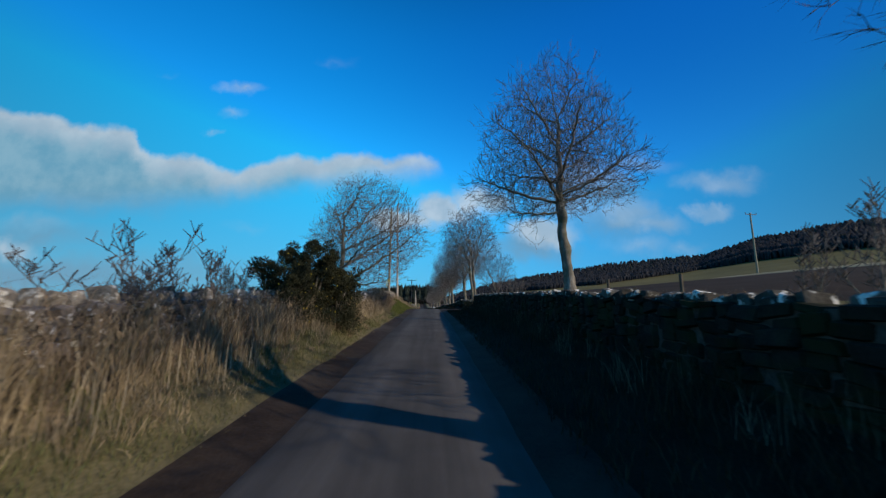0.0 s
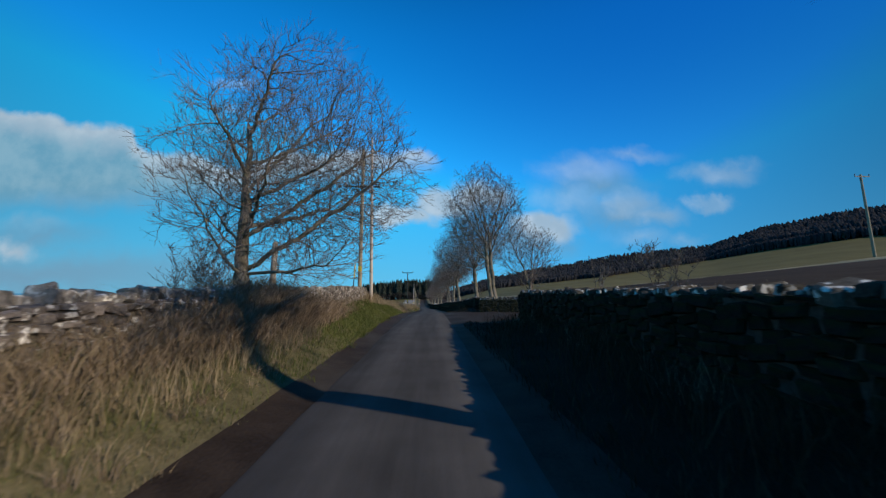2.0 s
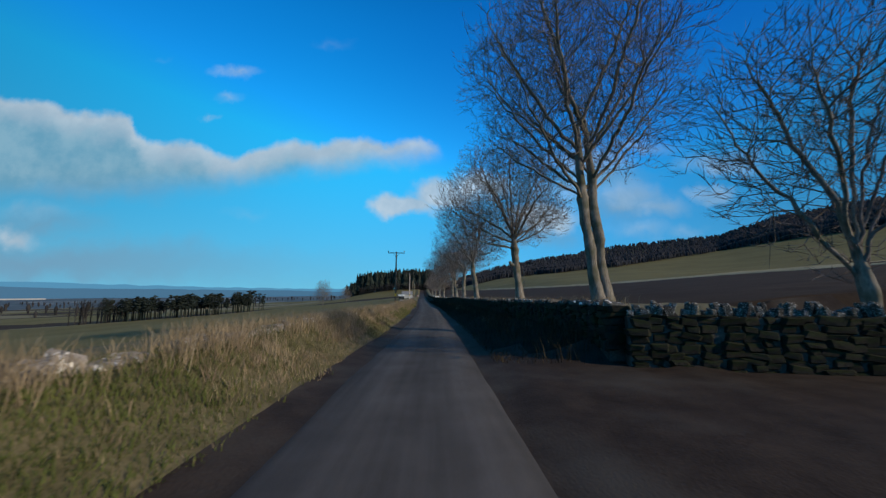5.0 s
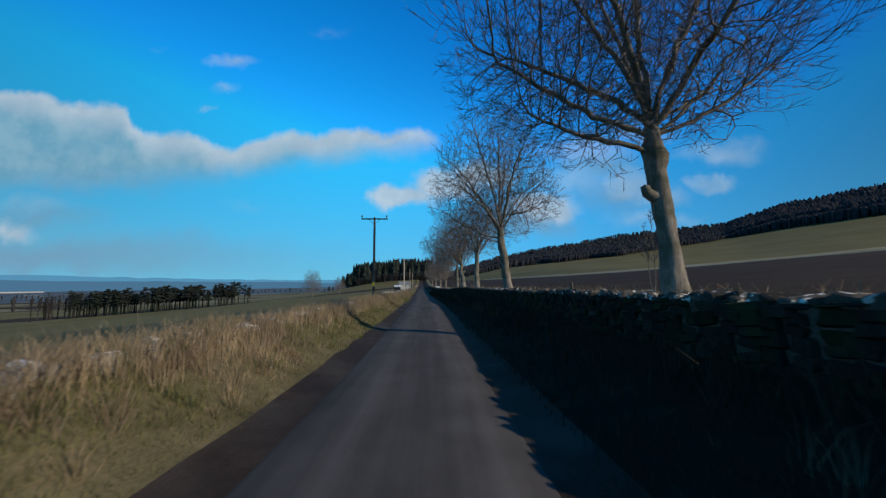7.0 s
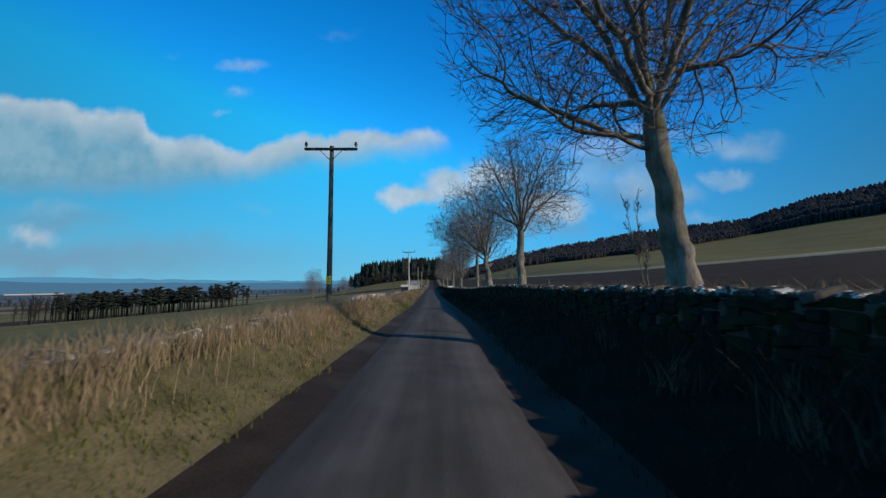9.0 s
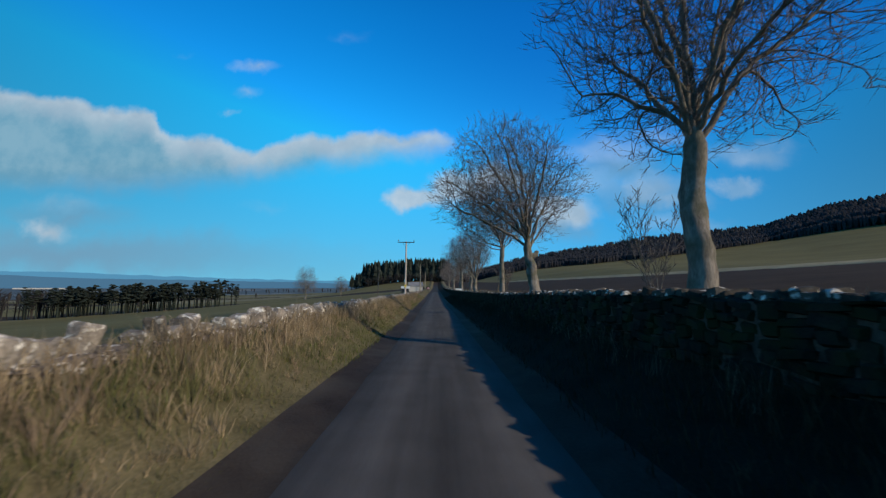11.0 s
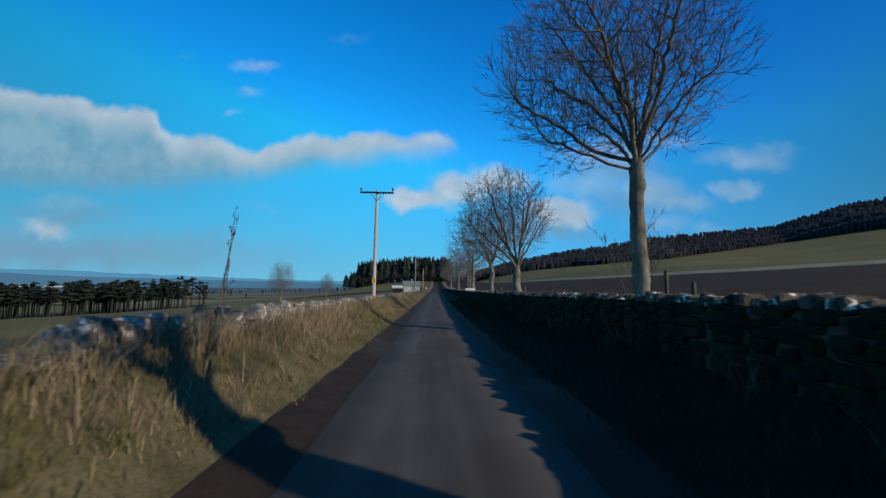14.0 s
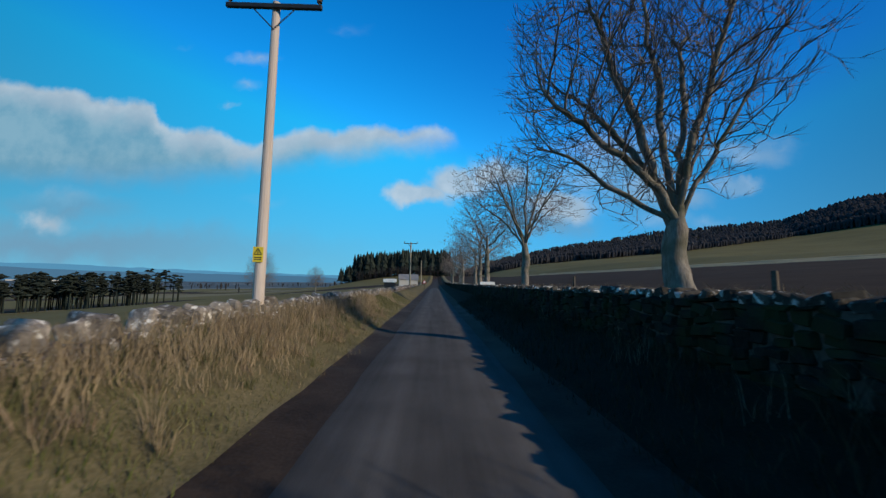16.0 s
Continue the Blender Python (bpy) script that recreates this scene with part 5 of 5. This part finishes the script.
airy_trees("wood_edge", "bare scrub along the plantation edge", scrub, FARWOOD, False, 2)
spots.sort(key=lambda p: -p[0])
airy_trees("pine_copse", "small copse of dark pines in the valley field", spots[:135], CONIFER, True, 3)
airy_trees("bare_copse", "bare broadleaved trees beside the pines", spots[135:], FARWOOD, False, 4)
spots, pines = [], []
for i in range(12500):
    az = rng.uniform(3, 84)
    edge = float(np.interp(az, (3, 12, 30, 36, 42, 84), (430, 450, 500, 600, 700, 720))) + 18 * noise.noise((az * 0.25, 0, 4))
    r = edge + (1000 - edge) * rng.random() ** 1.7
    x, y = 2 + r * math.sin(radians(az)), 60 + r * math.cos(radians(az))
    tall = float(np.interp(az, (3, 42, 43.5, 47, 54, 84), (0.95, 0.95, 1.4, 2.0, 1.9, 1.6))) * (0.72 if r < edge + 25 else 1) * (1 + 0.16 * noise.noise((az * 0.9, r * 0.01, 12)))
    (pines if az > 42 and rng.random() < 0.05 else spots).append((x, y, float(ground_z(x, y)), rng.uniform(9.6, 11.6) * tall))
clump_trees("hill_wood_pines", "dark wood along the hilltop", "wood", pines, CONIFER, True, 5)
clump_trees("hill_wood_bare", "bare broadleaved wood along the hilltop", "wood", spots, HILLWOOD, False, 6)
spots = []
for i in range(420):
    x, y = rng.uniform(-1500, -160), rng.uniform(150, 1500)
    if noise.noise((x * 0.006, y * 0.006, 2)) > -0.05:
        spots.append((x, y, float(ground_z(x, y)), rng.uniform(7, 13)))
clump_trees("valley_trees", "scattered far trees and hedgerows in the valley", "wood", spots, FARWOOD, False, 7)
far_tree = bare_tree(base(-48.6, 227.7), 13.5, 2.6, 4.4, 0.3, 41, points=1900)
tagged(far_tree, "lone bare round-headed tree in the valley field", "tree")
tagged(copy_thing(far_tree, pose(*base(-44.0, 262.0), 0, 0, 80) @ Matrix.Scale(0.75, 4)), "lone bare round-headed tree in the valley field", "tree")

tunnel = new("polytunnel")
tunnel.matrix_world = pose(-2600, 2545, float(ground_z(-2600, 2545)), 0, 0, 46)
bm = bmesh.new()
for k in range(5):
    cylinder(bm, (-130, 16 * k - 32, 0.5), (130, 16 * k - 32, 0.5), 7, 7, 14)
part("cover", bm, HARLING, tunnel)
tagged(tunnel, "long white polytunnels far off in the valley", "polytunnel")

def far_range(label, radius, colour, low, rough, hump, seed):
    """A hazy ridge along the western and northern horizon."""
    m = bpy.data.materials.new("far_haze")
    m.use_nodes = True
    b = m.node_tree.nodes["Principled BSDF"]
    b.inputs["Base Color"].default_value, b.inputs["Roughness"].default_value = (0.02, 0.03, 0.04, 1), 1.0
    # the ridge glows in its haze colour: emission stands in for blue distance haze
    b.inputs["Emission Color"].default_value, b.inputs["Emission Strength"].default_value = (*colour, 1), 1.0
    v = []
    for k in range(241):
        a = radians(-100 + k * 0.5)
        west = 1 / (1 + math.exp((k * 0.5 - 62) / 9))
        h = low + rough * (noise.noise((k * 0.055, seed, 0)) + 0.35 * noise.noise((k * 0.3, seed, 0))) + hump * west
        v += [(radius * math.sin(a), radius * math.cos(a), -120), (radius * math.sin(a), radius * math.cos(a), h)]
    f = [(2 * k, 2 * k + 2, 2 * k + 3, 2 * k + 1) for k in range(240)]
    return tagged(mesh_object("backdrop", v, f, m), label, "backdrop", kind="structure")


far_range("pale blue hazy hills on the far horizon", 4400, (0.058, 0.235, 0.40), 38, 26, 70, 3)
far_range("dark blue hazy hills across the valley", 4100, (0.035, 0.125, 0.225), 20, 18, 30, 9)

# ---- far end of the lane ----
house = new("cottage")
house.matrix_world = pose(-6.0, 226.0, float(ground_z(-6, 226)), 0, 0, 8)
bm = bmesh.new()
box(bm, Matrix.Translation((0, 0, 0.9)) @ Matrix.Diagonal((5.2, 4.0, 2.4, 1)))
part("wall", bm, HARLING, house)
rv2 = [(-2.8, -2.3, 2.0), (2.8, -2.3, 2.0), (2.8, 0, 3.5), (-2.8, 0, 3.5), (-2.8, 2.3, 2.0), (2.8, 2.3, 2.0), (-2.8, -2.3, 1.9), (2.8, -2.3, 1.9), (-2.8, 2.3, 1.9), (2.8, 2.3, 1.9)]
mesh_object("roof", rv2, [(0, 1, 2, 3), (3, 2, 5, 4), (6, 7, 1, 0), (4, 5, 9, 8), (0, 3, 4, 8, 6), (1, 7, 9, 5, 2), (6, 8, 9, 7)], SLATE, house)
tagged(house, "small grey slate-roofed cottage at the bend", "house")
shed = new("trailer")
shed.matrix_world = pose(-7.2, 194.0, float(ground_z(-7.2, 194.0)), 0, 0, 5)
bm = bmesh.new()
box(bm, Matrix.Translation((0, 0, 1.75)) @ Matrix.Diagonal((2.6, 1.6, 0.7, 1)))
bmesh.ops.bevel(bm, geom=list(bm.edges), offset=0.06, segments=2, affect="EDGES")
part("body", bm, WHITE_PAINT, shed)
for sx in (-0.8, 0.8):
    for sy in (-0.75, 0.75):
        bm = bmesh.new()
        cylinder(bm, (sx, sy - 0.1, 0.35), (sx, sy + 0.1, 0.35), 0.36, 0.36, 16)
        part("wheel", bm, BLACK, shed)
bm = bmesh.new()
box(bm, Matrix.Translation((0, 0, 0.9)) @ Matrix.Diagonal((2.2, 1.3, 1.1, 1)))
part("chassis", bm, IRON, shed)
tagged(shed, "white box trailer standing behind the wall", "trailer")

signpost = new("road_sign")
signpost.location = base(-0.25, 189.0)
bm = bmesh.new()
cylinder(bm, (0, 0, -0.2), (0, 0, 2.1), 0.04, 0.04, 10)
part("pole", bm, IRON, signpost)


def triangle(name, size, y, mat, parent):
    h = size * 0.866
    vs = [(-size / 2, y, 1.2), (size / 2, y, 1.2), (0, y, 1.2 + h), (-size / 2, y + 0.02, 1.2), (size / 2, y + 0.02, 1.2), (0, y + 0.02, 1.2 + h)]
    c = 1.2 + 0.75 * 0.289
    vs = [(vx, vy, c + (vz - (1.2 + h / 3))) for vx, vy, vz in vs]
    return mesh_object(name, vs, [(0, 1, 2), (3, 5, 4), (0, 3, 4, 1), (1, 4, 5, 2), (2, 5, 3, 0)], mat, parent)


plate = triangle("sign_plate", 0.78, -0.07, RED, signpost)
triangle("sign_face", 0.54, -0.078, WHITE_PAINT, plate)
tagged(signpost, "triangular red and white road warning sign on a post", "road sign")
board = new("board_sign")
board.location = base(6.1, 152.0)
for sx in (-0.5, 0.5):
    bm = bmesh.new()
    cylinder(bm, (sx, 0, -0.2), (sx, 0, 1.1), 0.04, 0.04, 8)
    part("leg", bm, POLEWOOD, board)
bm = bmesh.new()
box(bm, Matrix.Translation((0, -0.05, 0.85)) @ Matrix.Diagonal((1.2, 0.03, 0.5, 1)))
part("panel", bm, WHITE_PAINT, board)
tagged(board, "plain white board on two short wooden legs", "sign board")


def puddle(x, y, rx, ry, seed):
    vs = []
    for k in range(20):
        a = 2 * math.pi * k / 20
        q = 1 + 0.35 * noise.noise((math.cos(a) * 1.5 + seed, math.sin(a) * 1.5, seed))
        px, py = x + math.cos(a) * rx * q, y + math.sin(a) * ry * q
        vs.append((px, py, float(road_z(py)) + 0.012))
    return tagged(mesh_object("puddle", vs, [tuple(range(20))], PUDDLE), "shallow puddle at the edge of the worn tarmac", "puddle", kind="structure")


puddle(-0.44, 34.6, 0.07, 0.16, 1)
